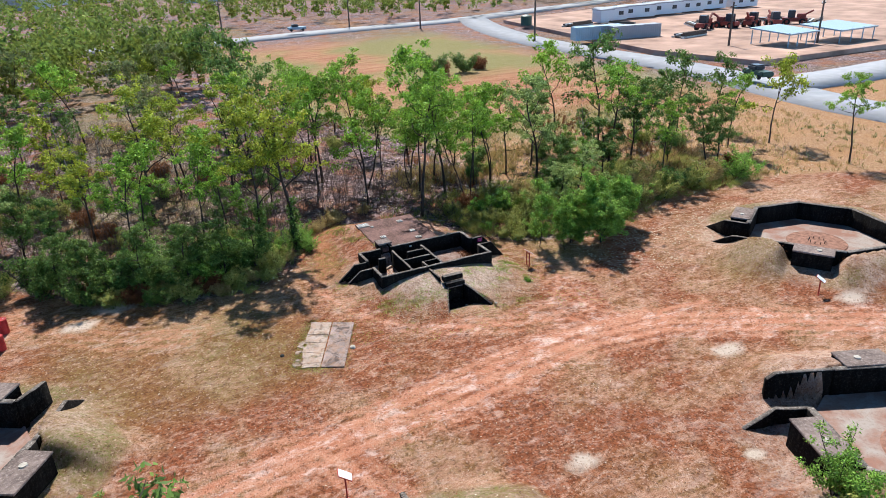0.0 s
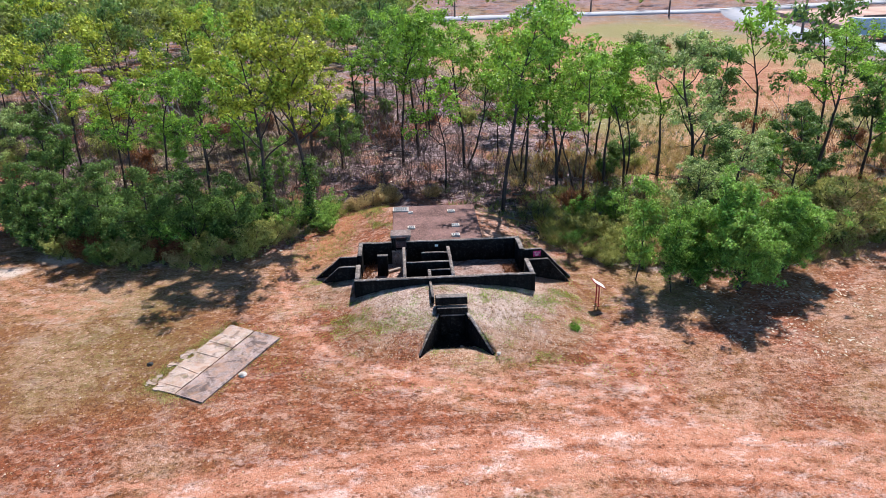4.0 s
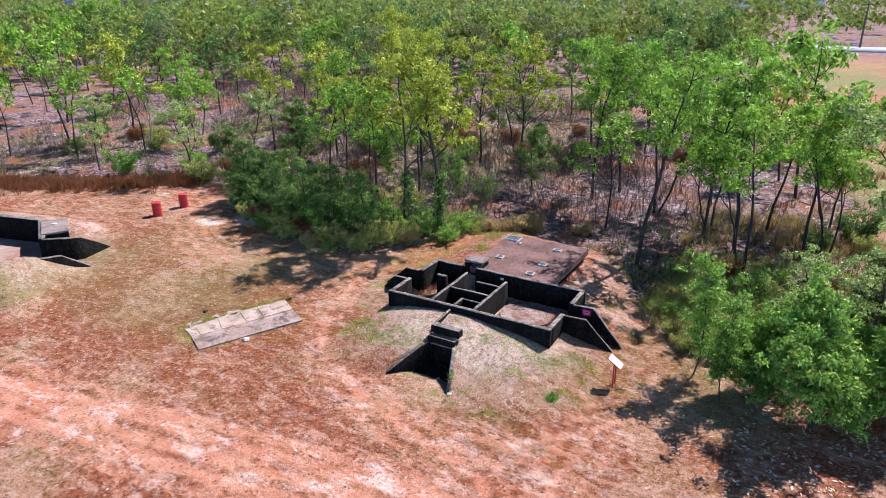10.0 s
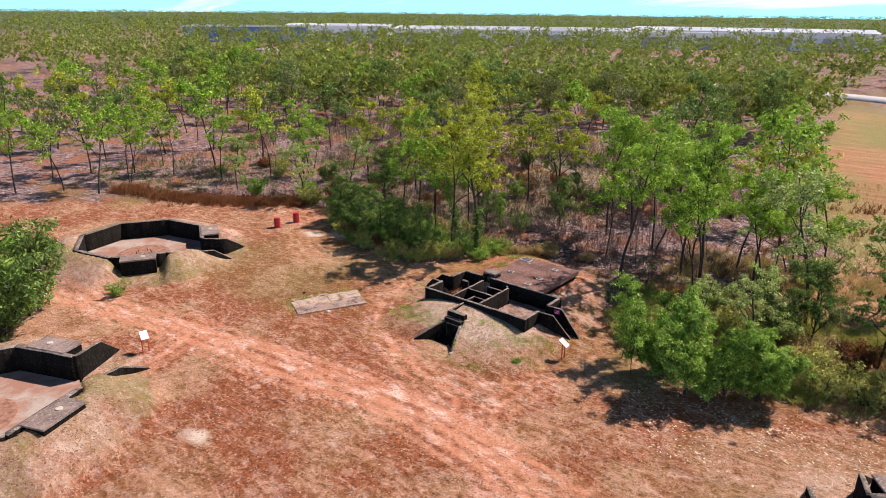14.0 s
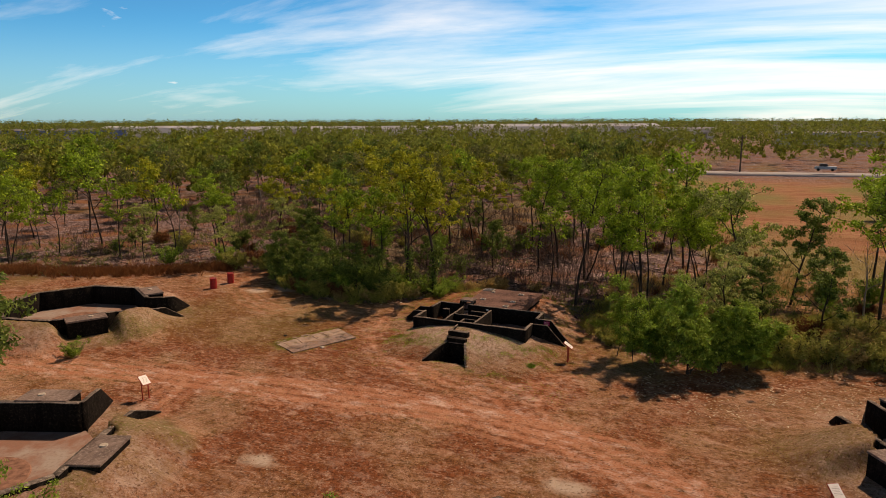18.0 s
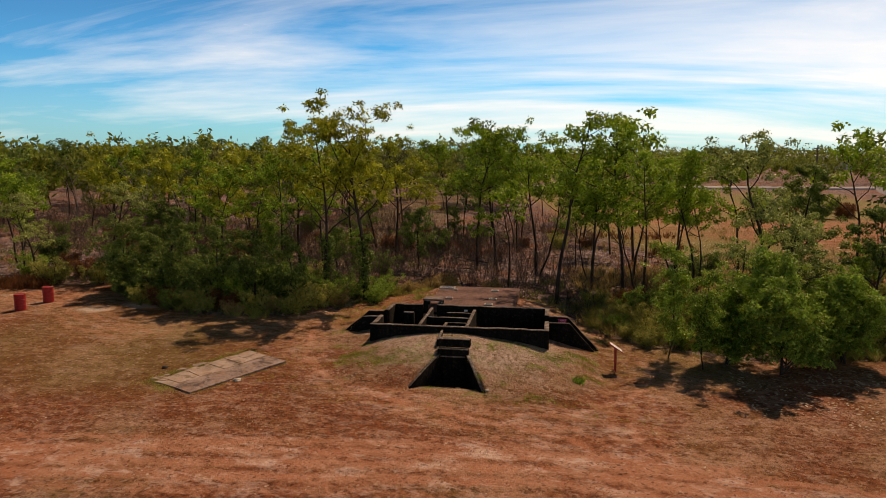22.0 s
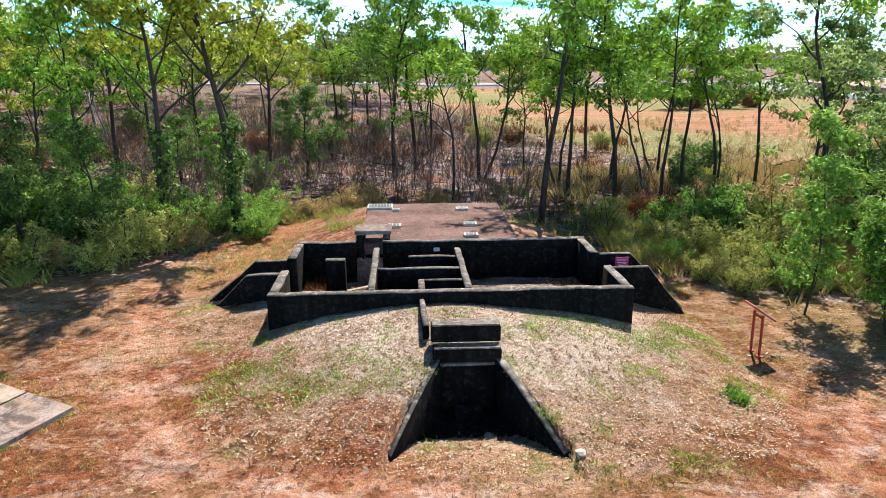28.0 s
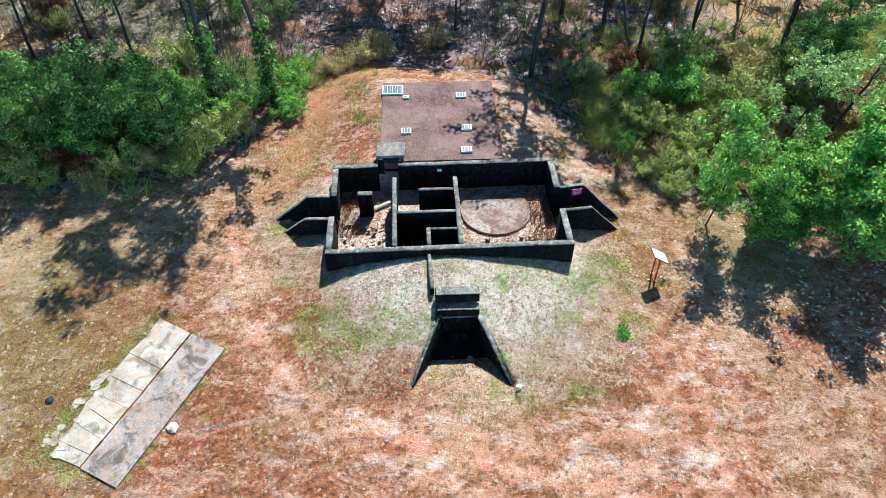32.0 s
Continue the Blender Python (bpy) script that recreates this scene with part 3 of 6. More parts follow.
def build_ground():
    def axis(*spans):
        out = []
        for a, b, step in spans:
            out += list(np.arange(a, b, step))
        return np.array(sorted(set(np.round(out, 4))))

    far = [45, 49, 54, 60, 68, 78, 90, 105, 125, 150, 180, 220, 270, 330, 420, 540, 700, 950, 1300, 1800, 2600, 4000]
    xs = axis((-45, -33, 0.5), (-33, -6, 0.14), (-6, -1.7, 0.12), (-1.7, 1.9, 0.05), (1.9, 7, 0.12), (7, 34, 0.14), (34, 45, 0.5))
    ys = axis((-45, -30, 0.6), (-30, -5, 0.14), (-5, -4.5, 0.12), (-4.5, -1.7, 0.06), (-1.7, 6, 0.12), (6, 14, 0.25), (14, 45, 0.6))
    xs = np.concatenate([-np.array(far)[::-1], xs, far])
    ys = np.concatenate([-np.array(far)[::-1], ys, far])
    x, y = np.meshgrid(xs, ys)
    x, y = x.ravel(), y.ravel()
    z = ground_z(x, y)
    nx, ny = len(xs), len(ys)
    i = (np.arange(ny - 1)[:, None] * nx + np.arange(nx - 1)[None]).ravel()
    me = mesh_of("ground", np.stack([x, y, z], 1), np.stack([i, i + 1, i + nx + 1, i + nx], 1), M_GROUND, smooth=True)
    mound = mound_part(x, y)
    path = np.zeros(len(x))
    for pts, w, f in TRACKS:
        d = near_line(x, y, pts)
        path = np.maximum(path, f * (1 - smooth(w * 0.2, w * 2.0, d)) * (0.72 + 0.28 * np.cos(d * 2 * np.pi / 0.8)))
    path *= (1 - smooth(0.1, 0.35, mound))
    pitm = np.zeros(len(x))
    for pit in PITS:
        pitm = np.maximum(pitm, smooth(-4.3, -2.0, oct_inset(x, y, pit)))
    wood = wood_at(x, y) * (1 - smooth(0.15, 0.5, mound))
    wood = np.maximum(wood, smooth(-45, -60, y) * 0.8)
    field = field_at(x, y)
    bare = np.zeros(len(x))
    for bx, by, r in ((-2.2, -17.8, 1.0), (9.9, -14.05, 1.2), (-18.5, 6.3, 1.6), (-20.5, 4.8, 1.3), (20.5, -13.5, 1.3), (4.5, -20.5, 0.7)):
        bare = np.maximum(bare, 1 - smooth(r * 0.1, r * 1.5, np.hypot(x - bx, (y - by) * 1.5)))
    green = np.maximum(0.45 * smooth(0.03, 0.2, mound) * smooth(0.0, 0.5, fbm(x, y, 2.6, 33)) * (0.55 + 0.45 * smooth(-0.5, 2.0, x)) * (y < 3), 0.8 * smooth(0.4, 0.8, pitm) * smooth(-0.2, 0.6, fbm(x, y, 0.5, 21)))
    green = np.maximum(green, 0.7 * smooth(0.0, 0.8, fbm(x, y, 0.16, 12)) * (1 - path) * (y > -6))
    green = np.maximum(green, 0.6 * smooth(-25, -20, x) * smooth(-7, -11, x) * smooth(-8.5, -5.5, y) * (1 - path) * (0.55 + 0.45 * smooth(-0.4, 0.4, fbm(x, y, 0.4, 17))))
    green = np.maximum(green, 0.5 * (1 - smooth(1.5, 4.5, np.hypot(x - 19.5, (y + 7.5) * 1.3))))
    green *= 1 - field
    orange = 0.8 - 0.8 * smooth(0.2, 1.5, near_line(x, y, [(-6.2, 4.2), (-5.2, 7.6), (-4.2, 11.2), (-2.6, 12.3)]))
    orange = np.maximum(orange, 0.9 * smooth(0.35, 0.9, fbm(x, y, 0.045, 8)) * wood)
    orange *= 1 - field
    for name, v in (("path", path), ("mound", np.maximum(np.maximum(smooth(0.02, 0.85, mound) * (y < 4.5), 0.42 * smooth(2.0, 2.6, x) * (1 - smooth(5.5, 7.5, x)) * smooth(3, 4.5, y) * (1 - smooth(12, 14, y))), 0.5 * pitm)), ("wood", wood), ("field", field), ("bare", bare), ("green", green), ("orange", orange), ("east", smooth(8, 20, x) * (1 - smooth(26, 36, y))), ("canopy", smooth(420, 800, np.hypot(x, y)))):
        me.attributes.new(name, "FLOAT", "POINT").data.foreach_set("value", np.asarray(v, "f4"))
    tagged(new("ground", me), "dry red-brown earth and mown grass with worn vehicle tracks", "ground", kind="structure")


build_ground()


# ---- concrete walls ----
def poly_slab(name, pts, z0, z1, mat, parent, label=""):
    bm = bmesh.new()
    f = bm.faces.new([bm.verts.new((x, y, z1)) for x, y in pts])
    r = bmesh.ops.extrude_face_region(bm, geom=[f])
    for v in r["geom"]:
        if isinstance(v, bmesh.types.BMVert):
            v.co.z = z0
    bmesh.ops.recalc_face_normals(bm, faces=bm.faces[:])
    return part(name, bm, mat, parent, label)


def wall_mesh(name, line, thick, base, seed=0, step=0.35, mats=None, wobble=0.010):
    """A wall along a line of (x, y, top), with a worn, uneven top in paler concrete and sides blackened for mould and
    shade. base: height of its foot.
    """
    rng = np.random.RandomState(seed)
    pts = []
    for (ax, ay, az), (bx, by, bz) in zip(line, line[1:]):
        n = max(1, int(math.hypot(bx - ax, by - ay) / step))
        pts += [(ax + (bx - ax) * i / n, ay + (by - ay) * i / n, az + (bz - az) * i / n) for i in range(n)]
    pts.append(line[-1])
    p = np.array(pts, float)
    d = np.gradient(p[:, :2], axis=0)
    d /= np.linalg.norm(d, axis=1)[:, None] + 1e-9
    nrm = np.stack([-d[:, 1], d[:, 0]], 1) * thick / 2
    h = p[:, 2] + rng.uniform(-wobble, wobble, len(p)) * 1.6
    rows, c = [], 0.025
    for i in range(len(p)):
        j = rng.uniform(-wobble, wobble, 4)
        lo = base if np.isscalar(base) else base[i]
        lo = min(lo, h[i] - 0.05)
        a, b = p[i, :2] + nrm[i], p[i, :2] - nrm[i]
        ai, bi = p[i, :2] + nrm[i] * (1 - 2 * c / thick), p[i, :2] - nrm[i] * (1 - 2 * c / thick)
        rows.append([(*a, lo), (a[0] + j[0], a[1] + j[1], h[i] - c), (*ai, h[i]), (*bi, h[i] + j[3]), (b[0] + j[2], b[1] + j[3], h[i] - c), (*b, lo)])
    v = np.array(rows).reshape(-1, 3)
    faces, fm = [], []
    for i in range(len(p) - 1):
        o, q = i * 6, i * 6 + 6
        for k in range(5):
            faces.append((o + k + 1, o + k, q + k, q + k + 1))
            # pale concrete on top, mould and painted shade on the sides
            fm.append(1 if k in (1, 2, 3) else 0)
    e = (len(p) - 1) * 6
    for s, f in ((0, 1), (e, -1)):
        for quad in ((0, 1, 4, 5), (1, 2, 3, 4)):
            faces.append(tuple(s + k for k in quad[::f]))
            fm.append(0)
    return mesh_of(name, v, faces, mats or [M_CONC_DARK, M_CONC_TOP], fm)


ORIGIN = Matrix()
post = thing("command_post", ORIGIN, "roofless concrete command post, black with mould and painted shade, set in an earth mound", "ruin")
TOP = 1.10
T = 0.20


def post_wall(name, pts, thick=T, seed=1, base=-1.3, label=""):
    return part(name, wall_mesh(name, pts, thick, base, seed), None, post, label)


post_wall("front_wall", [(-3.83, 0.10, TOP), (3.83, 0.10, TOP)], seed=2)
post_wall("back_wall", [(-3.83, 4.17, TOP), (-2.28, 4.17, TOP)], seed=3)
post_wall("alcove_wall", [(-2.18, 4.27, TOP + 0.12), (-2.18, 5.1, TOP + 0.12)], seed=4)
post_wall("alcove_wall", [(-1.48, 4.27, TOP + 0.04), (-1.48, 5.1, TOP + 0.04)], seed=5)
part("alcove_roof", box(0.98, 0.80, 0.10, pose(-1.83, 4.78, TOP + 0.12, 0, 0, -1), 0.015), M_CONC_DARKSLAB, post, "small brown-stained roof over the alcove")
post_wall("back_wall", [(-1.58, 4.17, TOP), (3.83, 4.17, TOP)], seed=6)
post_wall("side_wall", [(-3.73, 0.20, TOP), (-3.73, 1.62, TOP)], seed=7)
post_wall("side_wall", [(-3.73, 2.62, TOP), (-3.73, 4.07, TOP)], seed=8)
post_wall("side_wall", [(3.73, 0.20, TOP), (3.73, 1.62, TOP)], seed=9)
post_wall("side_wall", [(3.73, 2.66, TOP), (3.73, 4.07, TOP)], seed=10)
post_wall("partition", [(-1.71, 0.20, TOP), (-1.71, 3.46, TOP)], 0.15, 11)
post_wall("partition", [(0.35, 0.20, TOP), (0.35, 3.44, TOP)], 0.15, 12)
post_wall("partition", [(-1.63, 1.76, TOP - 0.02), (0.27, 1.74, TOP - 0.02)], 0.13, 13)
post_wall("partition", [(-0.90, 2.90, TOP - 0.06), (0.27, 2.88, TOP - 0.06)], 0.13, 14)
post_wall("partition", [(-0.64, 0.20, TOP - 0.05), (-0.64, 1.03, TOP - 0.05)], 0.14, 15)
post_wall("partition", [(-0.57, 0.98, TOP - 0.05), (0.27, 0.96, TOP - 0.05)], 0.11, 16)
post_wall("pier", [(-2.94, 2.84, TOP - 0.08), (-2.46, 2.82, TOP - 0.08)], 0.20, 17)
for pts, zend, sd in ((LEFT_A, 0.06, 18), (LEFT_B, 0.05, 19), (RIGHT_A, -0.42, 20), (RIGHT_B, -0.42, 21)):
    tops = [TOP - 0.03, TOP - 0.08, zend]
    post_wall("wing_wall", [(x, y, z) for (x, y), z in zip(pts, tops)], 0.13, sd, -0.6)
post_wall("kerb_wall", [(-0.66, -0.02, 0.98), (-0.62, -1.42, 0.93)], 0.11, 22, 0.2)
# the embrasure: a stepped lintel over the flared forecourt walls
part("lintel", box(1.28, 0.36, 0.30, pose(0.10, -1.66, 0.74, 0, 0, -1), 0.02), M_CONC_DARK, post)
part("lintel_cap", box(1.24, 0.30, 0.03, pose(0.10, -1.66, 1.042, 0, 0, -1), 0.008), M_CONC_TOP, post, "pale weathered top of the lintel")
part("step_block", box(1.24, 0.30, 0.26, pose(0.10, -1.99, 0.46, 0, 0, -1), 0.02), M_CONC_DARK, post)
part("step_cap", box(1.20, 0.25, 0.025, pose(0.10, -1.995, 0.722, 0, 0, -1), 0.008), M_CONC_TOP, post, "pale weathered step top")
# plate that closes the embrasure, its black standing for the shade inside
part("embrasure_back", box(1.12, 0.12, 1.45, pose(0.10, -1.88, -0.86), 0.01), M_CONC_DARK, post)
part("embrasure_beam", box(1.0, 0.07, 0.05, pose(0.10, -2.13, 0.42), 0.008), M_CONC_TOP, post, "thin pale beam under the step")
for pts, zend, sd in ((FRONT_L, -0.22, 23), (FRONT_R, -0.26, 24)):
    (ax, ay), (bx, by) = pts
    post_wall("flared_wall", [(ax, ay, 0.56), (ax * 0.5 + bx * 0.5, ay * 0.5 + by * 0.5, 0.21), (bx, by, zend + 0.03)], 0.16, sd, -0.9)
# shade of the forecourt is put into the floor and slab colour
poly_slab("forecourt_floor", [(-0.42, -2.02), (-0.80, -2.90), (1.00, -2.90), (0.62, -2.02)], -0.95, -0.55, M_SHADE_BLACK, post, "forecourt floor coloured black for its deep shade")
part("forecourt_slab", box(0.50, 0.34, 0.03, pose(0.12, -2.20, -0.50, 24, 0, 4), 0.006), M_SHADE_BLACK, post, "loose slab leaning at the back, coloured black as if shaded")



def floor_mesh(x0, x1, y0, y1, z, mat):
    xs, ys = np.linspace(x0, x1, 40), np.linspace(y0, y1, 26)
    x, y = np.meshgrid(xs, ys)
    x, y = x.ravel(), y.ravel()
    zz = z + 0.05 * fbm(x, y, 2.2, 31)
    i = (np.arange(25)[:, None] * 40 + np.arange(39)[None]).ravel()
    return mesh_of("floor", np.stack([x, y, zz], 1), np.stack([i, i + 1, i + 41, i + 40], 1), mat, smooth=True)


def rubble_floor_material():
    m = Mat("leafy_earth_floor", 0.97, 0.1)
    a, b = m.noise(2.2, 6, 0.65, 0.4), m.voronoi(32.0, "Color")
    c = m.mix(m.ramp(b, (0.2, 0.0), (0.8, 1.0)), (0.17, 0.085, 0.058), (0.56, 0.43, 0.365))
    c = m.mix(m.ramp(a, (0.48, 0.0), (0.64, 0.8)), c, (0.30, 0.15, 0.095))
    return m.colour(c).bump(m.noise(16, 5, 0.7), 0.8, 0.04).m


M_FLOOR = rubble_floor_material()
for x0, x1, y0, y1 in ((-3.66, -1.70, 0.17, 4.10), (0.34, 3.66, 0.17, 4.10), (-1.70, 0.34, 2.90, 4.10), (-1.70, -0.92, 1.76, 2.90)):
    part("floor", floor_mesh(x0, x1, y0, y1, 0.0, M_FLOOR), None, post, "red earth floor strewn with dead leaves")
# deep cells: their shade is painted as a black floor
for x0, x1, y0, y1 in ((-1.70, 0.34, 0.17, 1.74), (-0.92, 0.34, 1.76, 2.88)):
    part("sunken_floor", floor_mesh(x0, x1, y0, y1, -0.85, M_SHADE_BLACK), None, post, "floor of a deeper cell, coloured black for its shade")
poly_slab("floor_edge", [(-0.98, 1.82), (-0.86, 1.82), (-0.86, 2.84), (-0.98, 2.84)], -1.2, 0.02, M_CONC_DARK, post)
# round plinth in the larger room
def plinth_material():
    m = Mat("dusty_plinth", 0.95, 0.15)
    a, b = m.noise(1.6, 6, 0.65, 0.5), m.noise(9, 6, 0.7)
    c = m.mix(m.ramp(a, (0.40, 0.0), (0.60, 1.0)), (0.17, 0.092, 0.070), (0.34, 0.255, 0.225))
    c = m.mix(m.ramp(b, (0.46, 0.0), (0.64, 0.8)), c, (0.10, 0.060, 0.045))
    return m.colour(c).bump(b, 0.5, 0.02).m


M_PLINTH = plinth_material()
bm = bmesh.new()
bmesh.ops.create_cone(bm, cap_ends=True, segments=64, radius1=1.22, radius2=1.20, depth=0.12, matrix=Matrix.Translation((1.72, 2.75, 0.04)))
plinth = part("plinth", bm, M_PLINTH, post, "low round concrete plinth")
part("stone_sill", box(0.22, 0.9, 0.10, pose(-1.98, 0.95, 0.0, 0, 0, 8), 0.02), M_CONC_SLAB, post)
part("stone_sill", box(0.7, 0.16, 0.12, pose(-2.2, 3.2, 0.0, 0, 0, 30), 0.02), M_CONC_SLAB, post)
rub = np.random.RandomState(91)
for k in range(46):
    x, y = (rub.uniform(-3.5, -1.9), rub.uniform(0.5, 2.7)) if k < 30 else (rub.uniform(0.5, 3.5), rub.uniform(0.4, 1.4))
    b = box(rub.uniform(0.06, 0.20), rub.uniform(0.05, 0.15), rub.uniform(0.04, 0.10), pose(x, y, 0.03, rub.uniform(-20, 20), rub.uniform(-20, 20), rub.uniform(0, 180)), 0.012)
    part("rubble", b, M_SLAB_PALE if k % 5 else M_ROCK, post, "broken pale rubble on the floor")
for k in range(12):
    x, y = rub.uniform(-1.5, 0.2), rub.uniform(0.4, 1.6)
    part("dry_stalk", rod((x, y, -0.9), (x + rub.normal(0, 0.08), y + rub.normal(0, 0.08), rub.uniform(-0.1, 0.55)), 0.008, 0.004, 5), M_ROCK, post, "pale dry weed stalk")
# white light fitting on the back wall
part("wall_bracket", box(0.16, 0.05, 0.10, pose(-0.15, 4.05, 0.82), 0.01), M_WHITE, post, "small white bracket on the wall")


# the roofed store behind
def roof_material():
    m = Mat("red_stained_roof", 0.95, 0.15)
    a, b, f = m.noise(0.9, 6, 0.65, 0.5), m.noise(5, 6, 0.65), m.voronoi(38.0, "Color")
    c = m.mix(m.ramp(a, (0.38, 0.0), (0.62, 1.0)), (0.075, 0.042, 0.037), (0.175, 0.100, 0.088))
    c = m.mix(m.ramp(f, (0.60, 0.0), (0.85, 0.6)), c, (0.34, 0.20, 0.165))
    c = m.mix(m.ramp(b, (0.56, 0.0), (0.70, 0.8)), c, (0.07, 0.05, 0.045))
    return m.colour(c).bump(m.math("ADD", b, m.noise(30, 4, 0.7)), 0.6, 0.02).m


M_ROOF = roof_material()
store = thing("roofed_store", ORIGIN, "flat red-stained concrete roof of a sunken store with grated vents", "concrete roof")
part("roof_slab", box(4.40, 5.1, 0.34, pose(-0.02, 6.99, 0.64, 0, 0, -0.8), 0.03), M_ROOF, store)
part("side_wall", box(4.10, 4.9, 1.1, pose(-0.02, 6.95, -0.46), 0.01), M_CONC_DARK, store)


def vent(x, y, sx, sy, bars, z=0.98):
    v = part("vent", box(sx, sy, 0.07, pose(x, y, z, 0, 0, -1), 0.008), M_ROCK, store, "raised pale concrete vent kerb")
    part("hole", box(sx - 0.12, sy - 0.10, 0.012, pose(x, y, z + 0.064, 0, 0, -1)), M_DARKGAP, v)
    for i in range(bars):
        px = x - (sx - 0.14) / 2 + (sx - 0.14) * (i + 0.5) / bars
        part("bar", box(0.010, sy - 0.08, 0.012, pose(px, y, z + 0.070, 0, 0, -1)), M_STEEL, v)
    return v


for x, y, sx, sy, n in ((-1.78, 8.95, 0.84, 0.62, 7), (-1.26, 8.42, 0.24, 0.2, 2), (-1.28, 6.2, 0.38, 0.34, 2), (0.90, 8.45, 0.40, 0.34, 2), (0.96, 6.3, 0.40, 0.34, 2), (0.86, 4.98, 0.40, 0.34, 2)):
    vent(x, y, sx, sy, n)


# ---- gun pits ----
def pit_floor_material():
    m = Mat("pit_floor", 0.95, 0.15)
    a, b = m.noise(0.55, 6, 0.6, 0.4), m.noise(6, 6, 0.65)
    c = m.mix(m.ramp(a, (0.40, 0.0), (0.60, 1.0)), (0.27, 0.145, 0.11), (0.34, 0.29, 0.26))
    c = m.mix(m.ramp(b, (0.5, 0.0), (0.7, 0.6)), c, (0.20, 0.13, 0.105))
    return m.colour(c).bump(b, 0.5, 0.02).m


M_PITFLOOR = pit_floor_material()
M_PITRED = plain("red_earth_pit_centre", (0.25, 0.135, 0.10), 0.95, 0.1, grain=3.0, depth=0.45)


def gun_pit(pit, wings, label, seed):
    cx, cy, r, turn, rim, bareside, way = pit
    base = float(level(np.array([cx]), np.array([cy]))[0])
    at = pose(cx, cy, base, 0, 0, turn)
    p = thing("gun_pit", at, label, "gun emplacement", "gun emplacements")
    rr = r - 0.17
    corner = [(rr * math.cos(radians(22.5 + 45 * k)), rr * math.sin(radians(22.5 + 45 * k))) for k in range(8)]
    for k in range(7):
        a, b = corner[k], corner[k + 1]
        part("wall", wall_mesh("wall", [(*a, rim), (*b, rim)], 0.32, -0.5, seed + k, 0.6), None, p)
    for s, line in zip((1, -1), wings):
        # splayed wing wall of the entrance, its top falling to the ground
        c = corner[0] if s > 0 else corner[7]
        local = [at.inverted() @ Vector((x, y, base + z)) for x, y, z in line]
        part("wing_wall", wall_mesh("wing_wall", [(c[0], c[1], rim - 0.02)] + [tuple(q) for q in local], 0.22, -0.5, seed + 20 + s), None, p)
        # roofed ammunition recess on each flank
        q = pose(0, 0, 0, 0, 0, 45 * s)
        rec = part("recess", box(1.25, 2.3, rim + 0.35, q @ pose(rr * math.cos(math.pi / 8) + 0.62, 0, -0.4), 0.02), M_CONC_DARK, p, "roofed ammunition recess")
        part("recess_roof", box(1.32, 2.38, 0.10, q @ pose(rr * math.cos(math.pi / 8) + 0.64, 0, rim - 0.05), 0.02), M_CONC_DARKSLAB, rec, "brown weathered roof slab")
    bm = bmesh.new()
    bmesh.ops.create_circle(bm, cap_ends=True, segments=8, radius=r - 0.1, matrix=pose(0, 0, 0.0, 0, 0, 22.5))
    bmesh.ops.solidify(bm, geom=bm.faces[:], thickness=0.06)
    bmesh.ops.recalc_face_normals(bm, faces=bm.faces[:])
    part("floor", bm, M_PITFLOOR, p, "dusty concrete floor", pose(0, 0, 0.03))
    bm = bmesh.new()
    bmesh.ops.create_cone(bm, cap_ends=True, segments=40, radius1=1.95, radius2=1.9, depth=0.05)
    part("gun_bed", bm, M_PITRED, p, "red earth filled gun bed", pose(0, 0, 0.055))
    for k in range(10):
        a = 2 * math.pi * k / 10
        part("holdfast_bolt", rod((0.55 * math.cos(a), 0.55 * math.sin(a), 0.05), (0.55 * math.cos(a), 0.55 * math.sin(a), 0.24), 0.03, 0.025, 6), M_TIMBER, p)
    for k in range(2):
        part("vent_disc", rod((0, 0, 0), (0, 0, 0.05), 0.16, 0.15, 14), M_ROCK, p, "round pale vent stub", pose(0, 0, 0, 0, 0, 45 - 90 * k) @ pose(rr * 0.93 + 0.62, 0.3, rim + 0.05))
    return p


for i, pit in enumerate(PITS):
    gun_pit(pit, WINGS[i], "eight-sided concrete gun pit banked with earth, entrance walls flared", 50 + 40 * i)

# ---- loose slabs, signs and drums in the clearing ----
slab = thing("concrete_slab", ORIGIN, "cracked grey concrete floor slab lying flush in the grass, one side broken up", "slab")
poly_slab("slab_strip", [(-7.66, -2.08), (-6.62, -2.67), (-7.5, -4.5), (-8.55, -6.70), (-9.58, -6.14), (-8.6, -4.1)], -0.05, 0.116, M_SLAB_DARK, slab, "darker intact strip")
rng = np.random.RandomState(14)
cuts = [0.0, 0.30, 0.47, 0.60, 0.72, 0.82, 0.92, 1.0]
skew = [0.0] + [float(v) for v in rng.uniform(-0.02, 0.02, 6)] + [0.03]
edge = [1.0, 0.99, 0.97, 0.93, 0.95, 0.86, 0.88, 0.78]


def slab_at(along, across):
    """A place on the broken half of the slab: along its length, and across from the intact strip."""
    return (-7.69 - 1.92 * along - 1.05 * across, -2.05 - 4.06 * along + 0.62 * across)


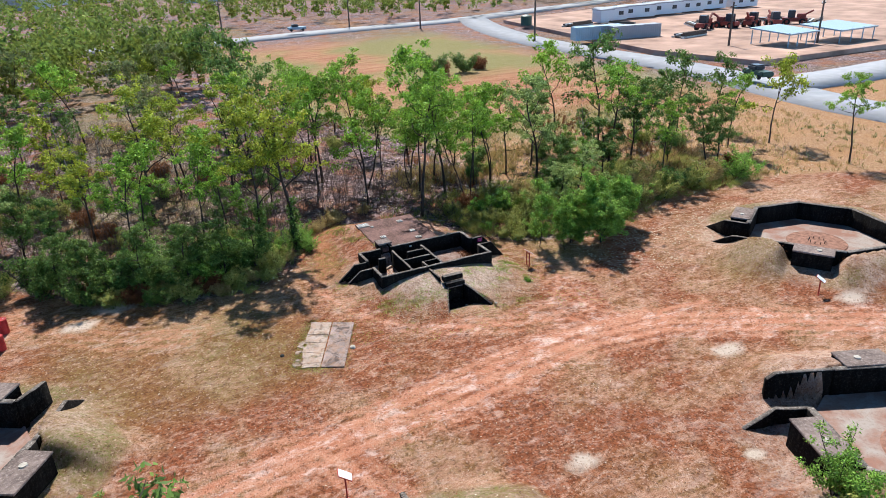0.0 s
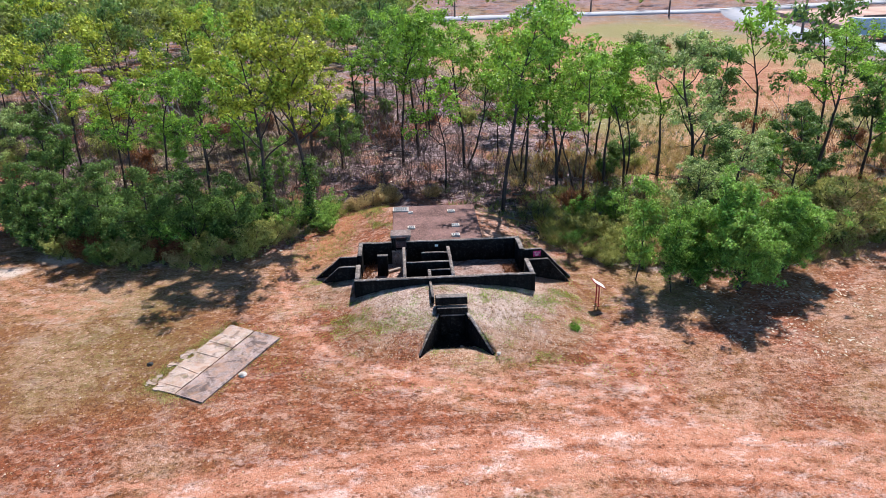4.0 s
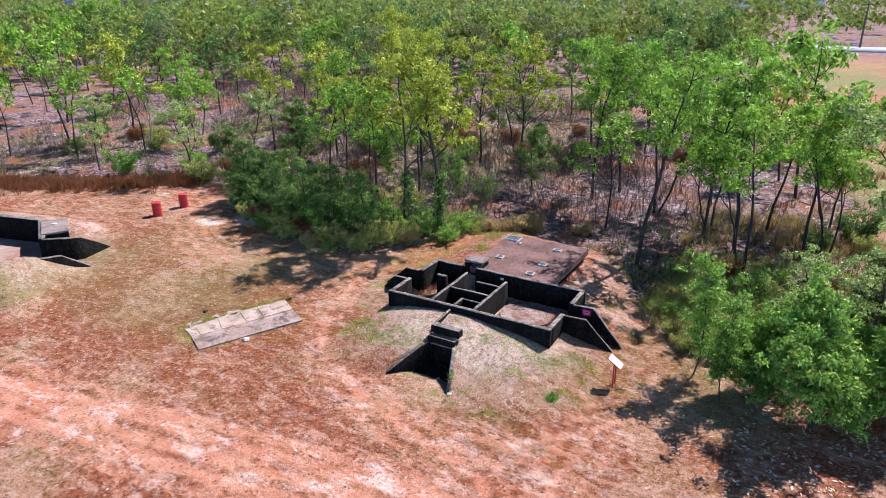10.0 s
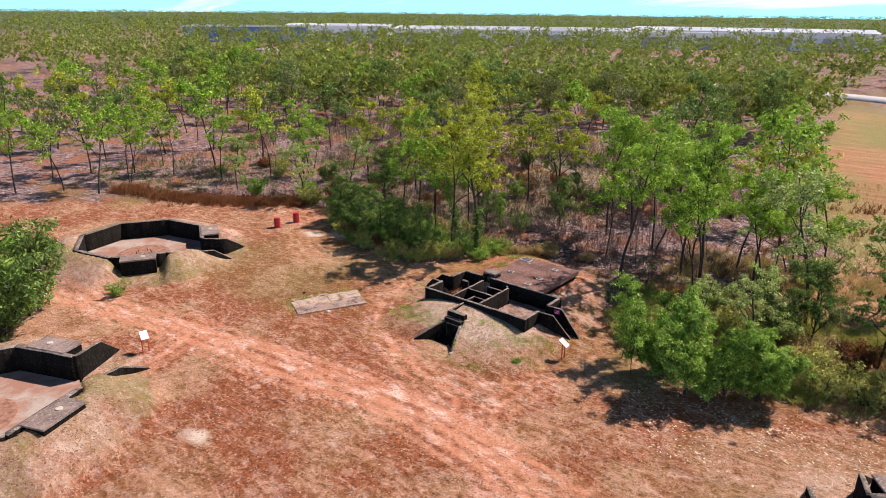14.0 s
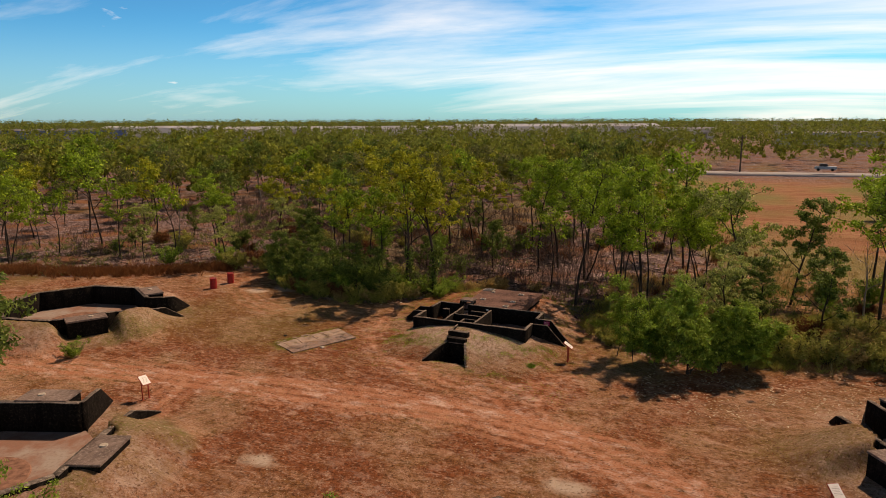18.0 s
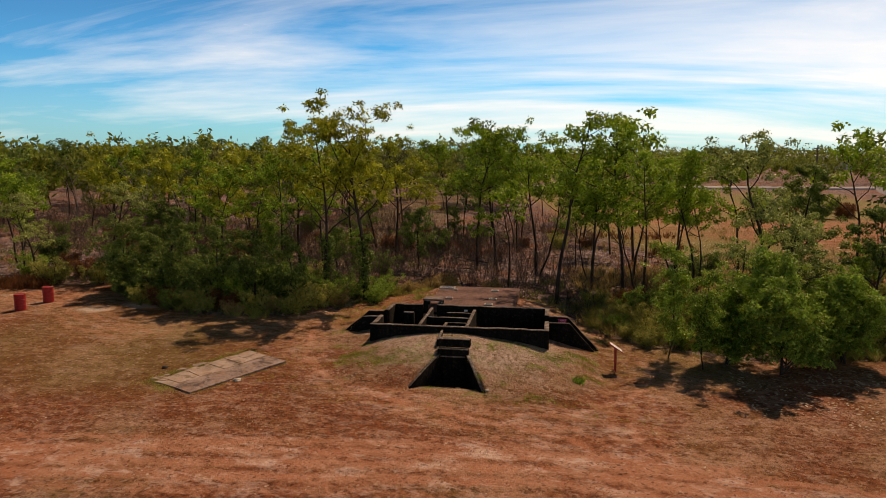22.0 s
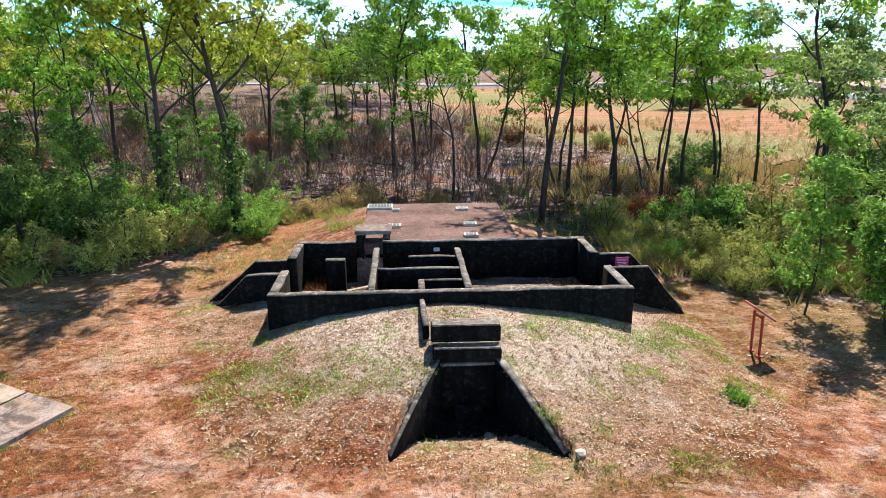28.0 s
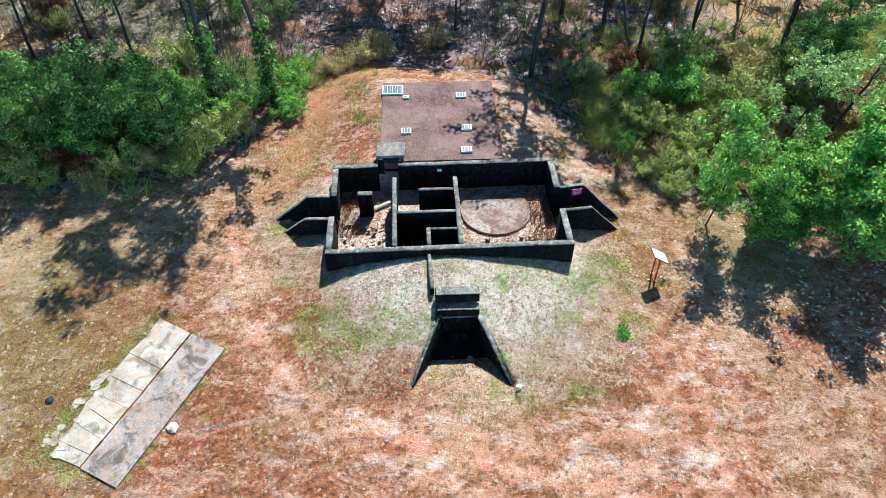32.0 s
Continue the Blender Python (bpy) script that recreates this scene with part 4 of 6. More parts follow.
for k in range(7):
    a, b = cuts[k] + 0.0015, cuts[k + 1] - 0.0015
    inner = [slab_at(a, 0.02), slab_at(b, 0.02)]
    outer = [slab_at(b + skew[k + 1] * 0.5, 0.5 + rng.uniform(-0.05, 0.05)), slab_at(b + skew[k + 1], edge[k + 1]), slab_at(a * 0.5 + b * 0.5, edge[k] * 0.5 + edge[k + 1] * 0.5 + rng.uniform(-0.10, 0.03)), slab_at(a + skew[k], edge[k]), slab_at(a + skew[k] * 0.5, 0.5 + rng.uniform(-0.05, 0.05))]
    poly_slab("slab_panel", inner + outer, -0.05, 0.108 - 0.004 * (k * 3 % 7), M_SLAB_PALE, slab, "pale cracked panel")
for k in range(46):
    along = rng.uniform(0.42, 1.02)
    cx, cy = slab_at(along, rng.uniform(0.95 - 0.55 * (along - 0.42), 1.18))
    n, r = rng.randint(5, 8), rng.uniform(0.05, 0.17)
    pts = [(cx + r * rng.uniform(0.7, 1.2) * math.cos(2 * math.pi * i / n), cy + r * rng.uniform(0.6, 1.1) * math.sin(2 * math.pi * i / n)) for i in range(n)]
    z = gz(cx, cy)
    poly_slab("fragment", pts, z - 0.05, z + rng.uniform(0.015, 0.05), M_SLAB_PALE, slab)


def stone(x, y, s, seed, mat=M_ROCK, name="stone", label="pale loose stone on the ground"):
    bm = bmesh.new()
    bmesh.ops.create_icosphere(bm, subdivisions=2, radius=s)
    for v in bm.verts:
        v.co *= 1 + 0.35 * noise.noise(v.co * (1.4 / s) + Vector((seed, 0, 0)))
        v.co.z *= 0.5
    me = bpy.data.meshes.new(name)
    bm.to_mesh(me), bm.free()
    me.materials.append(mat)
    ob = new(name, me)
    ob.matrix_basis = pose(x, y, gz(x, y) + s * 0.22, 0, 0, seed * 40)
    return tagged(ob, label, "stone")


stone(-7.55, -5.12, 0.15, 1), stone(1.66, -4.24, 0.09, 2, label="pale stone at the end of the flared wall")
stone(0.42, -2.9, 0.10, 4, label="broken white rubble in the forecourt"), stone(0.25, -2.65, 0.07, 5, label="broken white rubble in the forecourt")
stone(0.9, -2.9, 0.05, 6, label="broken white rubble in the forecourt")
stone(-11.05, -4.1, 0.12, 7, M_BLACK, "hole_cover", "small black rubber cap in the grass")
for k in range(26):
    x, y = rng.uniform(-18, 22), rng.uniform(-20, -5.5)
    if min(abs(float(oct_inset(np.array([x]), np.array([y]), p)[0]) + 50) for p in PITS) < 46:
        continue
    stone(x, y, rng.uniform(0.035, 0.075), 10 + k, label="small pale stone lying on the dirt")


def lectern(x, y, turn, label, wide=0.46):
    s = thing("information_sign", pose(x, y, gz(x, y), 0, 0, turn), label, "sign", "information signs")
    for k in (-1, 1):
        part("post", rod((k * wide * 0.36, 0, -0.1), (k * wide * 0.36, 0.02, 0.95), 0.03, seg=8), M_REDPOST, s)
        part("foot", box(0.10, 0.10, 0.03, pose(k * wide * 0.36, 0, 0)), M_REDPOST, s)
    part("crossbar", box(wide * 0.72, 0.03, 0.04, pose(0, 0.02, 0.86)), M_REDPOST, s)
    tilt = pose(0, 0.02, 0.98, 34)
    f = part("frame", box(wide, 0.62, 0.035, tilt, 0.006), M_REDPOST, s, "thin red sign frame")
    p = part("panel", box(wide - 0.05, 0.57, 0.012, tilt @ pose(0, 0, 0.034)), M_WHITE, s, "white printed panel")
    for k in range(6):
        part("text_line", box((wide - 0.14) * (0.7 + 0.3 * ((k * 7) % 3) / 2), 0.014, 0.002, tilt @ pose(0, 0.16 - 0.06 * k, 0.0465)), M_STEEL, p)
    return s


lectern(6.55, -0.15, 92, "white-faced information lectern on red steel legs beside the mound")
lectern(-11.3, -15.2, 75, "white-faced information lectern on red steel legs beside a gun pit")
lectern(19.3, -12.2, 30, "white-faced information lectern on red steel legs near a gun pit")

notice = thing("caution_sign", pose(4.42, 2.70, 0.72, 0, 0, 8), "magenta caution board fixed on the passage wall", "sign")
part("board", box(0.36, 0.02, 0.26, pose(0, -0.02, -0.02), 0.004), M_MAGENTA, notice)


def lettering(text, size, parent, m, mat):
    c = bpy.data.curves.new("lettering", "FONT")
    c.body, c.size, c.align_x, c.extrude = text, size, "CENTER", 0.001
    ob = new("lettering", c)
    c.materials.append(mat)
    ob.parent = parent
    ob.matrix_basis = m
    return ob


lettering("CAUTION", 0.065, notice, pose(0, -0.034, 0.15, 90), M_WHITE)
for k in range(3):
    part("text_line", box(0.26 - 0.04 * k, 0.004, 0.014, pose(0, -0.033, 0.10 - 0.04 * k)), M_WHITE, notice)


def drum(x, y):
    d = thing("oil_drum", pose(x, y, gz(x, y), 0, 0, 30), "dented red steel oil drum standing at the wood's edge", "drum", "red drums")
    bm = bmesh.new()
    prof = [(0.0, 0.0), (0.27, 0.0), (0.288, 0.02), (0.28, 0.05), (0.28, 0.28), (0.295, 0.30), (0.28, 0.32), (0.28, 0.56), (0.295, 0.58), (0.28, 0.60), (0.28, 0.84), (0.29, 0.87), (0.275, 0.885), (0.26, 0.865), (0.0, 0.865)]
    vs = [bm.verts.new((r, 0, z)) for r, z in prof]
    es = [bm.edges.new((a, b)) for a, b in zip(vs, vs[1:])]
    bmesh.ops.spin(bm, geom=vs + es, cent=(0, 0, 0), axis=(0, 0, 1), angle=2 * math.pi, steps=24)
    bmesh.ops.remove_doubles(bm, verts=bm.verts[:], dist=0.001)
    part("body", bm, M_RED, d)
    part("bung", rod((0.14, 0, 0.862), (0.14, 0, 0.885), 0.035, seg=10), M_STEEL, d)


drum(-24.4, 4.1), drum(-24.4, 6.2)


# ---- trees ----
class Growth:
    """Collects tubes and leaves for one tree."""

    def __init__(self, seed):
        self.r = np.random.RandomState(seed)
        self.tubes, self.tips = [], []

    def branch(self, p, d, length, r0, r1, n=6, wob=0.12, lift=0.0):
        pts, rad = [np.array(p, float)], [r0]
        d = np.array(d, float)
        for i in range(n):
            d = d + self.r.normal(0, wob, 3) + np.array([0, 0, lift])
            d /= np.linalg.norm(d)
            pts.append(pts[-1] + d * length / n)
            rad.append(r0 + (r1 - r0) * (i + 1) / n)
        self.tubes.append((np.array(pts), np.array(rad)))
        return np.array(pts), d

    def wood(self, sides=6):
        vs, fs, o = [], [], 0
        ang = np.linspace(0, 2 * np.pi, sides, endpoint=False)
        for pts, rad in self.tubes:
            d = np.gradient(pts, axis=0)
            d /= np.linalg.norm(d, axis=1)[:, None]
            ref = np.array([0.31, 0.95, 0.05])
            a = np.cross(d, ref)
            a /= np.linalg.norm(a, axis=1)[:, None] + 1e-9
            b = np.cross(d, a)
            ring = pts[:, None] + rad[:, None, None] * (np.cos(ang)[None, :, None] * a[:, None] + np.sin(ang)[None, :, None] * b[:, None])
            n = len(pts)
            vs.append(ring.reshape(-1, 3))
            i = np.arange(n - 1)[:, None] * sides + np.arange(sides)[None]
            j = np.arange(n - 1)[:, None] * sides + (np.arange(sides)[None] + 1) % sides
            fs.append((np.stack([i, j, j + sides, i + sides], -1).reshape(-1, 4)) + o)
            o += n * sides
        return np.concatenate(vs), np.concatenate(fs)


def leaf_quads(r, centres, per, spread, length, width, droop=0.5, flat=0.8):
    """Small pointed leaves round the tips: points and faces."""
    c = np.repeat(centres, per, axis=0)
    n = len(c)
    off = r.normal(0, 1, (n, 3))
    off *= (r.uniform(0, 1, (n, 1)) ** 0.45) / (np.linalg.norm(off, axis=1)[:, None] + 1e-9)
    c = c + off * np.array([spread, spread, spread * flat])
    # leaves lie like scales on the outside of each clump
    face = off * 1.2 + r.normal(0, 0.50, (n, 3)) + np.array([0, 0, 0.25])
    d = np.cross(face, r.normal(0, 1, (n, 3))) + np.array([0, 0, -droop * 0.5])
    d /= np.linalg.norm(d, axis=1)[:, None]
    s = np.cross(d, face)
    s /= np.linalg.norm(s, axis=1)[:, None]
    k = r.uniform(0.7, 1.3, (n, 1))
    L, W = d * length * k, s * width * k * 0.5
    nn = np.cross(d, s) * width * 0.25
    v = np.stack([c, c + L * 0.45 + W + nn, c + L, c + L * 0.45 - W + nn], 1).reshape(-1, 3)
    return v, np.arange(n * 4).reshape(-1, 4)


def eucalypt(seed, h, leaf, trunk=0.13, spread=0.30, limbs=7, per=62, clump=0.44, ll=0.19, lw=0.075, lean=(0.0, 0.0), first=0.38, stems=1, sub=3):
    """A slender savanna gum: bent tapering trunk, rising limbs, clumped open crown."""
    g = Growth(seed)
    r = g.r
    trunk = trunk * 0.78
    for st in range(stems):
        a0 = r.uniform(0, 6.28)
        d0 = np.array([lean[0], lean[1], 1.0]) + (np.array([math.cos(a0), math.sin(a0), 0]) * 0.11 if stems > 1 else 0)
        hh = h * (1.0 if st == 0 else r.uniform(0.75, 0.92))
        tr, d = g.branch((0.12 * st, 0.10 * st, -0.3), d0 / np.linalg.norm(d0), hh * 0.92, trunk * (1 - 0.2 * st), trunk * 0.16, 12, 0.07, 0.02)
        g.tips.append(tr[-1])
        for k in range(limbs):
            t = first + (0.95 - first) * (k + r.uniform(0.1, 0.9)) / limbs
            i = min(int(t * 12), 11)
            f = t * 12 - i
            p = tr[i] * (1 - f) + tr[i + 1] * f
            a = k * 2.4 + r.uniform(-0.6, 0.6)
            up = r.uniform(0.5, 1.1)
            dd = np.array([math.cos(a), math.sin(a), up])
            ln = h * spread * (1.15 - 0.6 * t) * r.uniform(0.75, 1.25)
            lr = trunk * (1 - 0.75 * t) * 0.6
            bp, bd = g.branch(p, dd / np.linalg.norm(dd), ln, lr, lr * 0.3, 6, 0.16, 0.05)
            g.tips.append(bp[-1])
            for _ in range(sub):
                i2 = r.randint(2, 6)
                a2 = r.uniform(0, 6.28)
                d2 = bd * 0.7 + np.array([math.cos(a2), math.sin(a2), r.uniform(0.0, 0.7)])
                sp, _x = g.branch(bp[i2], d2 / np.linalg.norm(d2), ln * r.uniform(0.3, 0.55), lr * 0.35, lr * 0.12, 4, 0.2, 0.03)
                g.tips.append(sp[-1])
                g.tips.append(sp[2])
    tips = np.array(g.tips)
    near = tips[r.uniform(0, 1, len(tips)) < 0.45]
    tips = np.concatenate([tips, near + r.normal(0, clump * 1.2, near.shape) * np.array([1.0, 1.0, 0.7])])
    return g, tips, leaf_quads(r, tips, int(per * 0.80), clump * 0.80, ll * 1.08, lw * 1.22, flat=0.62)


def tree_thing(name, built, leaf, barkmat, label, category="tree", group="", sides=6):
    g, tips, (lv, lf) = built
    t = thing(name, Matrix(), label, category, group)
    wv, wf = g.wood(sides)
    part("trunk", mesh_of("trunk", wv, wf, barkmat, smooth=True), None, t)
    part("crown", mesh_of("crown", lv, lf, M_LEAF[leaf]), None, t)
    return t


def place(t, x, y, turn=0.0, s=1.0):
    t.matrix_basis = Matrix.Translation((x, y, gz(x, y) - 0.05)) @ Matrix.Rotation(radians(turn), 4, "Z") @ Matrix.Diagonal((s, s, s, 1))
    return t


def again(t, x, y, turn, s, label=""):
    c = copy_thing(t, Matrix.Translation((x, y, gz(x, y) - 0.05)) @ Matrix.Rotation(radians(turn), 4, "Z"))
    c.scale = (s, s, s * (0.94 + 0.12 * ((turn * 7) % 10) / 10))
    if label:
        c["label"] = label
    return c


GUM = "slender gum tree with an open green crown in dry woodland"
big = tree_thing("gum_tree", eucalypt(3, 11.4, "yellow", 0.20, 0.33, 10, 56, 0.44, 0.19, 0.075, (-0.02, 0.0), 0.46, sub=4), "yellow", M_BARK, "tall gum tree with yellow-green crown and vines on its trunk", group="gum trees")
place(big, -6.6, 9.4)
gums = [
    tree_thing("gum_tree", eucalypt(11, 11.0, "yellow", 0.15, 0.30, 9, 60, 0.46, lean=(-0.14, 0.02)), "yellow", M_BARK, "leaning gum tree with yellowing leaves and a dark trunk", group="gum trees"),
    tree_thing("gum_tree", eucalypt(12, 11.2, "green", 0.15, 0.26, 9, 48, 0.46, first=0.54, lean=(0.12, 0.0)), "green", M_BARK, GUM, group="gum trees"),
    tree_thing("gum_tree", eucalypt(13, 10.6, "green", 0.13, 0.27, 9, 48, 0.44, first=0.46), "green", M_BARK, GUM, group="gum trees"),
    tree_thing("gum_tree", eucalypt(14, 10.2, "green", 0.12, 0.28, 7, 46, 0.44, stems=2, first=0.52), "green", M_BARK, "twin-stemmed gum tree with drooping green leaves", group="gum trees"),
    tree_thing("gum_tree", eucalypt(15, 9.8, "pale", 0.15, 0.34, 9, 64, 0.46, 0.13, 0.075, first=0.30), "pale", M_BARK, "spreading tree with pale round grey-green leaves", group="gum trees"),
    tree_thing("gum_tree", eucalypt(16, 9.2, "dark", 0.13, 0.25, 10, 76, 0.46, first=0.25), "dark", M_BARK, "dense dark green tree at the paddock's edge", group="gum trees"),
]
spots = [  # x, y, which, turn, size
    (-8.9, 9.5, 0, 30, 1.0), (-15.0, 21.3, 0, 0, 1.12), (-1.5, 21.3, 2, 80, 1.06), (-0.3, 24.0, 1, 200, 1.05), (2.9, 21.0, 3, 10, 1.1),
    (4.2, 11.7, 1, 0, 1.15), (6.6, 17.4, 2, 140, 1.05), (9.3, 13.2, 3, 140, 1.0), (8.5, 16.2, 1, 95, 1.12), (11.8, 17.2, 2, 20, 1.0), (12.7, 15.6, 3, 60, 0.95), (15.9, 18.2, 2, 250, 0.95),
    (16.2, 13.4, 4, 0, 1.15), (12.9, 23.2, 3, 170, 0.9), (19.3, 19.3, 5, 0, 1.02), (24.4, 13.9, 1, 230, 1.1), (-5.2, 32.0, 2, 300, 1.05), (0.9, 32.0, 3, 120, 1.0),
    (14.6, 6.0, 4, 80, 0.76), (11.9, 4.0, 4, 200, 0.62), (6.6, 19.5, 3, 220, 0.9), (9.6, 21.0, 1, 320, 0.85), (20.5, 9.6, 5, 30, 0.8), (26.5, 9.0, 2, 100, 0.8), (29.0, 16.0, 5, 200, 1.1), (33.5, 10.5, 5, 60, 0.85),
    (-29.5, 11.6, 4, 50, 0.72), (-26.0, 14.0, 4, 190, 0.78), (-32.5, 14.0, 2, 20, 0.75), (-38.0, 9.5, 4, 280, 0.7), (-43.0, 11.0, 2, 150, 0.8), (-22.0, 14.5, 5, 40, 0.62),
    (-19.5, 17.5, 0, 140, 0.78), (-12.5, 26.0, 0, 220, 0.9), (-24.0, 22.0, 2, 60, 0.95), (-30.0, 21.0, 0, 310, 0.95), (-37.0, 18.5, 3, 75, 0.9), (-8.2, 24.5, 0, 70, 1.0),
    # the first two are added to throw shade on the western lawn
    (-12.4, 11.4, 2, 15, 0.86), (-17.0, 12.4, 2, 130, 0.84), (-10.6, 13.6, 2, 220, 0.92), (-16.0, 15.6, 2, 80, 0.85),
    (40.0, 14.0, 2, 10, 0.85), (-50.0, 4.0, 3, 10, 0.9), (-54.0, -6.0, 2, 200, 0.9), (45.0, 4.0, 1, 40, 0.85), (38.0, 24.0, 5, 300, 0.9),
]
rng = np.random.RandomState(77)
first_use = set()
for x, y, k, turn, s in spots:
    if k not in first_use:
        first_use.add(k)
        place(gums[k], x, y, turn, s)
    else:
        again(gums[k], x, y, turn, s)

def vines(parent, h, rad, seed):
    r = np.random.RandomState(seed)
    t = np.linspace(0.1, h, 26)
    c = np.stack([r.normal(0, rad, 26), r.normal(0, rad, 26), t], 1)
    part("vine", mesh_of("vine", *leaf_quads(r, c, 46, 0.30, 0.17, 0.10, 0.6, 1.2), M_LEAF["dark"]), None, parent, "dark green vine climbing the trunk")


vines(big, 3.8, 0.14, 5), vines(gums[0], 3.6, 0.15, 6)


def dead_tree(x, y, h, seed, turn):
    g = eucalypt(seed, h, "grey", 0.11, 0.42, 7, 1, 0.3, first=0.40, sub=3)[0]
    t = thing("dead_tree", Matrix(), "bare dead tree with bleached grey limbs in the woods", "tree", "dead trees")
    v, f = g.wood(5)
    part("trunk", mesh_of("trunk", v, f, M_BARK_PALE, smooth=True), None, t)
    place(t, x, y, turn)


for k, (x, y, h) in enumerate(((-38.0, 36.6, 9.5), (-46.0, 37.0, 9.0), (-17.5, 27.0, 8.0), (-25.5, 25.0, 7.0), (-33.0, 30.0, 8.0), (-21.0, 33.0, 9.0), (24.0, 17.0, 6.5), (-40.0, 16.0, 6.0))):
    dead_tree(x, y, h, 70 + k, 60 * k)

# lighter copies for the woods behind, kept as single trees as far as they can be told apart
mids = [
    tree_thing("gum_tree", eucalypt(31, 10.5, "green", 0.13, 0.35, 7, 34, 0.72, 0.30, 0.125, sub=2), "green", M_BARK, GUM, group="gum trees", sides=5),
    tree_thing("gum_tree", eucalypt(32, 9.6, "yellow", 0.13, 0.36, 7, 34, 0.72, 0.30, 0.125, sub=2), "yellow", M_BARK, "gum tree with yellow-green leaves in dry woodland", group="gum trees", sides=5),
    tree_thing("gum_tree", eucalypt(33, 9.0, "grey", 0.12, 0.36, 7, 30, 0.70, 0.30, 0.125, sub=2), "grey", M_BARK, "thin grey-green gum tree in dry woodland", group="gum trees", sides=5),
    tree_thing("gum_tree", eucalypt(34, 10.0, "dark", 0.13, 0.32, 8, 34, 0.70, 0.30, 0.125, sub=2), "dark", M_BARK, "dark green gum tree in dry woodland", group="gum trees", sides=5),
]
taken = [(x, y) for x, y, *_ in spots] + [(-6.6, 9.4)]
made = 0
first_mid = set()
while made < 200:
    y = -22 + 112 * rng.uniform(0, 1) ** 1.15
    x = rng.uniform(-88 - max(y, 0) * 0.75, 40 + max(y, 0) * 0.9)
    if wood_at(np.array([x]), np.array([y - 2.5]))[0] < 0.9 or field_at(np.array([x - 3]), np.array([y]))[0] > 0.05:
        continue
    if x > 48 and y < 130 or (x > 12 and y > 25 and x < 66):
        continue
    if min((x - a) ** 2 + (y - b) ** 2 for a, b in taken) < (4.3 if y < 48 else 3.4) ** 2:
        continue
    taken.append((x, y))
    k = rng.choice(4, p=[0.36, 0.18, 0.27, 0.19])
    s = rng.uniform(0.66, 1.32) * (0.90 if x < -8 else 1.0)
    if k not in first_mid:
        first_mid.add(k)
        place(mids[k], x, y, rng.uniform(0, 360), s)
    else:
        again(mids[k], x, y, rng.uniform(0, 360), s)
    made += 1


# ---- shrubs ----
def shrub(seed, h, w, leaf, per=120, stems=9, ll=0.16, lw=0.06, clump=0.38):
    g = Growth(seed)
    r = g.r
    for k in range(stems):
        a = r.uniform(0, 6.28)
        d = np.array([math.cos(a) * w / h, math.sin(a) * w / h, r.uniform(0.7, 1.3)])
        bp, bd = g.branch((0.1 * math.cos(a), 0.1 * math.sin(a), -0.1), d / np.linalg.norm(d), h * r.uniform(0.65, 1.0), 0.04, 0.012, 7, 0.12, 0.04)
        for i in range(2, 8):
            g.tips.append(bp[min(i, len(bp) - 1)] + r.normal(0, 0.12 * w, 3) * np.array([1, 1, 0.5]))
            if i > 2:
                a2 = r.uniform(0, 6.28)
                sp, _ = g.branch(bp[i - 1], np.array([math.cos(a2), math.sin(a2), 0.5]), w * r.uniform(0.2, 0.45), 0.014, 0.006, 3, 0.2)
                g.tips.append(sp[-1])
    tips = np.array(g.tips)
    tips[:, 2] = np.maximum(tips[:, 2], 0.15)
    return g, tips, leaf_quads(r, tips, int(per * 0.5), clump * 0.95, ll * 1.4, lw * 1.45, 0.2)


def shrub_thing(seed, h, w, leaf, label, **k):
    return tree_thing("shrub", shrub(seed, h, w, leaf, **k), leaf, M_BARK, label, "shrub", "shrubs", sides=5)


dense = tree_thing("shrub", eucalypt(41, 6.0, "fresh", 0.09, 0.36, 12, 62, 0.44, 0.17, 0.068, first=0.08, stems=3, sub=5), "fresh", M_BARK, "large dense bright green bush casting deep shade", "shrub", "shrubs", sides=5)
place(dense, 13.2, 0.6, 0, 0.85)
# the copy at (11.3, 1.7) is added to spread the bush's shade westward
again(dense, 11.3, 1.7, 300, 0.62), again(dense, 16.4, 2.6, 110, 0.72), again(dense, 14.9, 1.8, 220, 0.72)
kinds = [
    shrub_thing(42, 3.2, 1.7, "dark", "dense dark green shrub at the wood's edge", per=96, clump=0.33, stems=13, ll=0.125, lw=0.045),
    shrub_thing(43, 2.4, 1.5, "weed", "yellow-green weedy scrub bush at the wood's edge", per=60, stems=12, clump=0.30, ll=0.13, lw=0.04),
    shrub_thing(44, 3.4, 1.4, "fresh", "fresh green young shrub growing in dry grass", per=96, clump=0.36, ll=0.12, lw=0.045),
    shrub_thing(45, 2.0, 1.2, "straw", "dry straw-coloured weedy shrub", per=70, clump=0.36, ll=0.14, lw=0.035),
    shrub_thing(46, 1.8, 1.2, "rust", "rust-brown dried shrub at the wood's edge", per=70, clump=0.36, ll=0.13, lw=0.04),
    tree_thing("sapling", eucalypt(47, 5.6, "fresh", 0.04, 0.14, 13, 40, 0.34, 0.13, 0.045, first=0.16, sub=3), "fresh", M_BARK, "slim young tree with fresh green leaves beside the path", "sapling"),
    tree_thing("young_tree", eucalypt(48, 6.4, "dark", 0.11, 0.34, 10, 80, 0.44, 0.135, 0.052, first=0.14, sub=4), "dark", M_BARK, "young spreading tree with dark leaves at the wood's edge", "tree"),
]
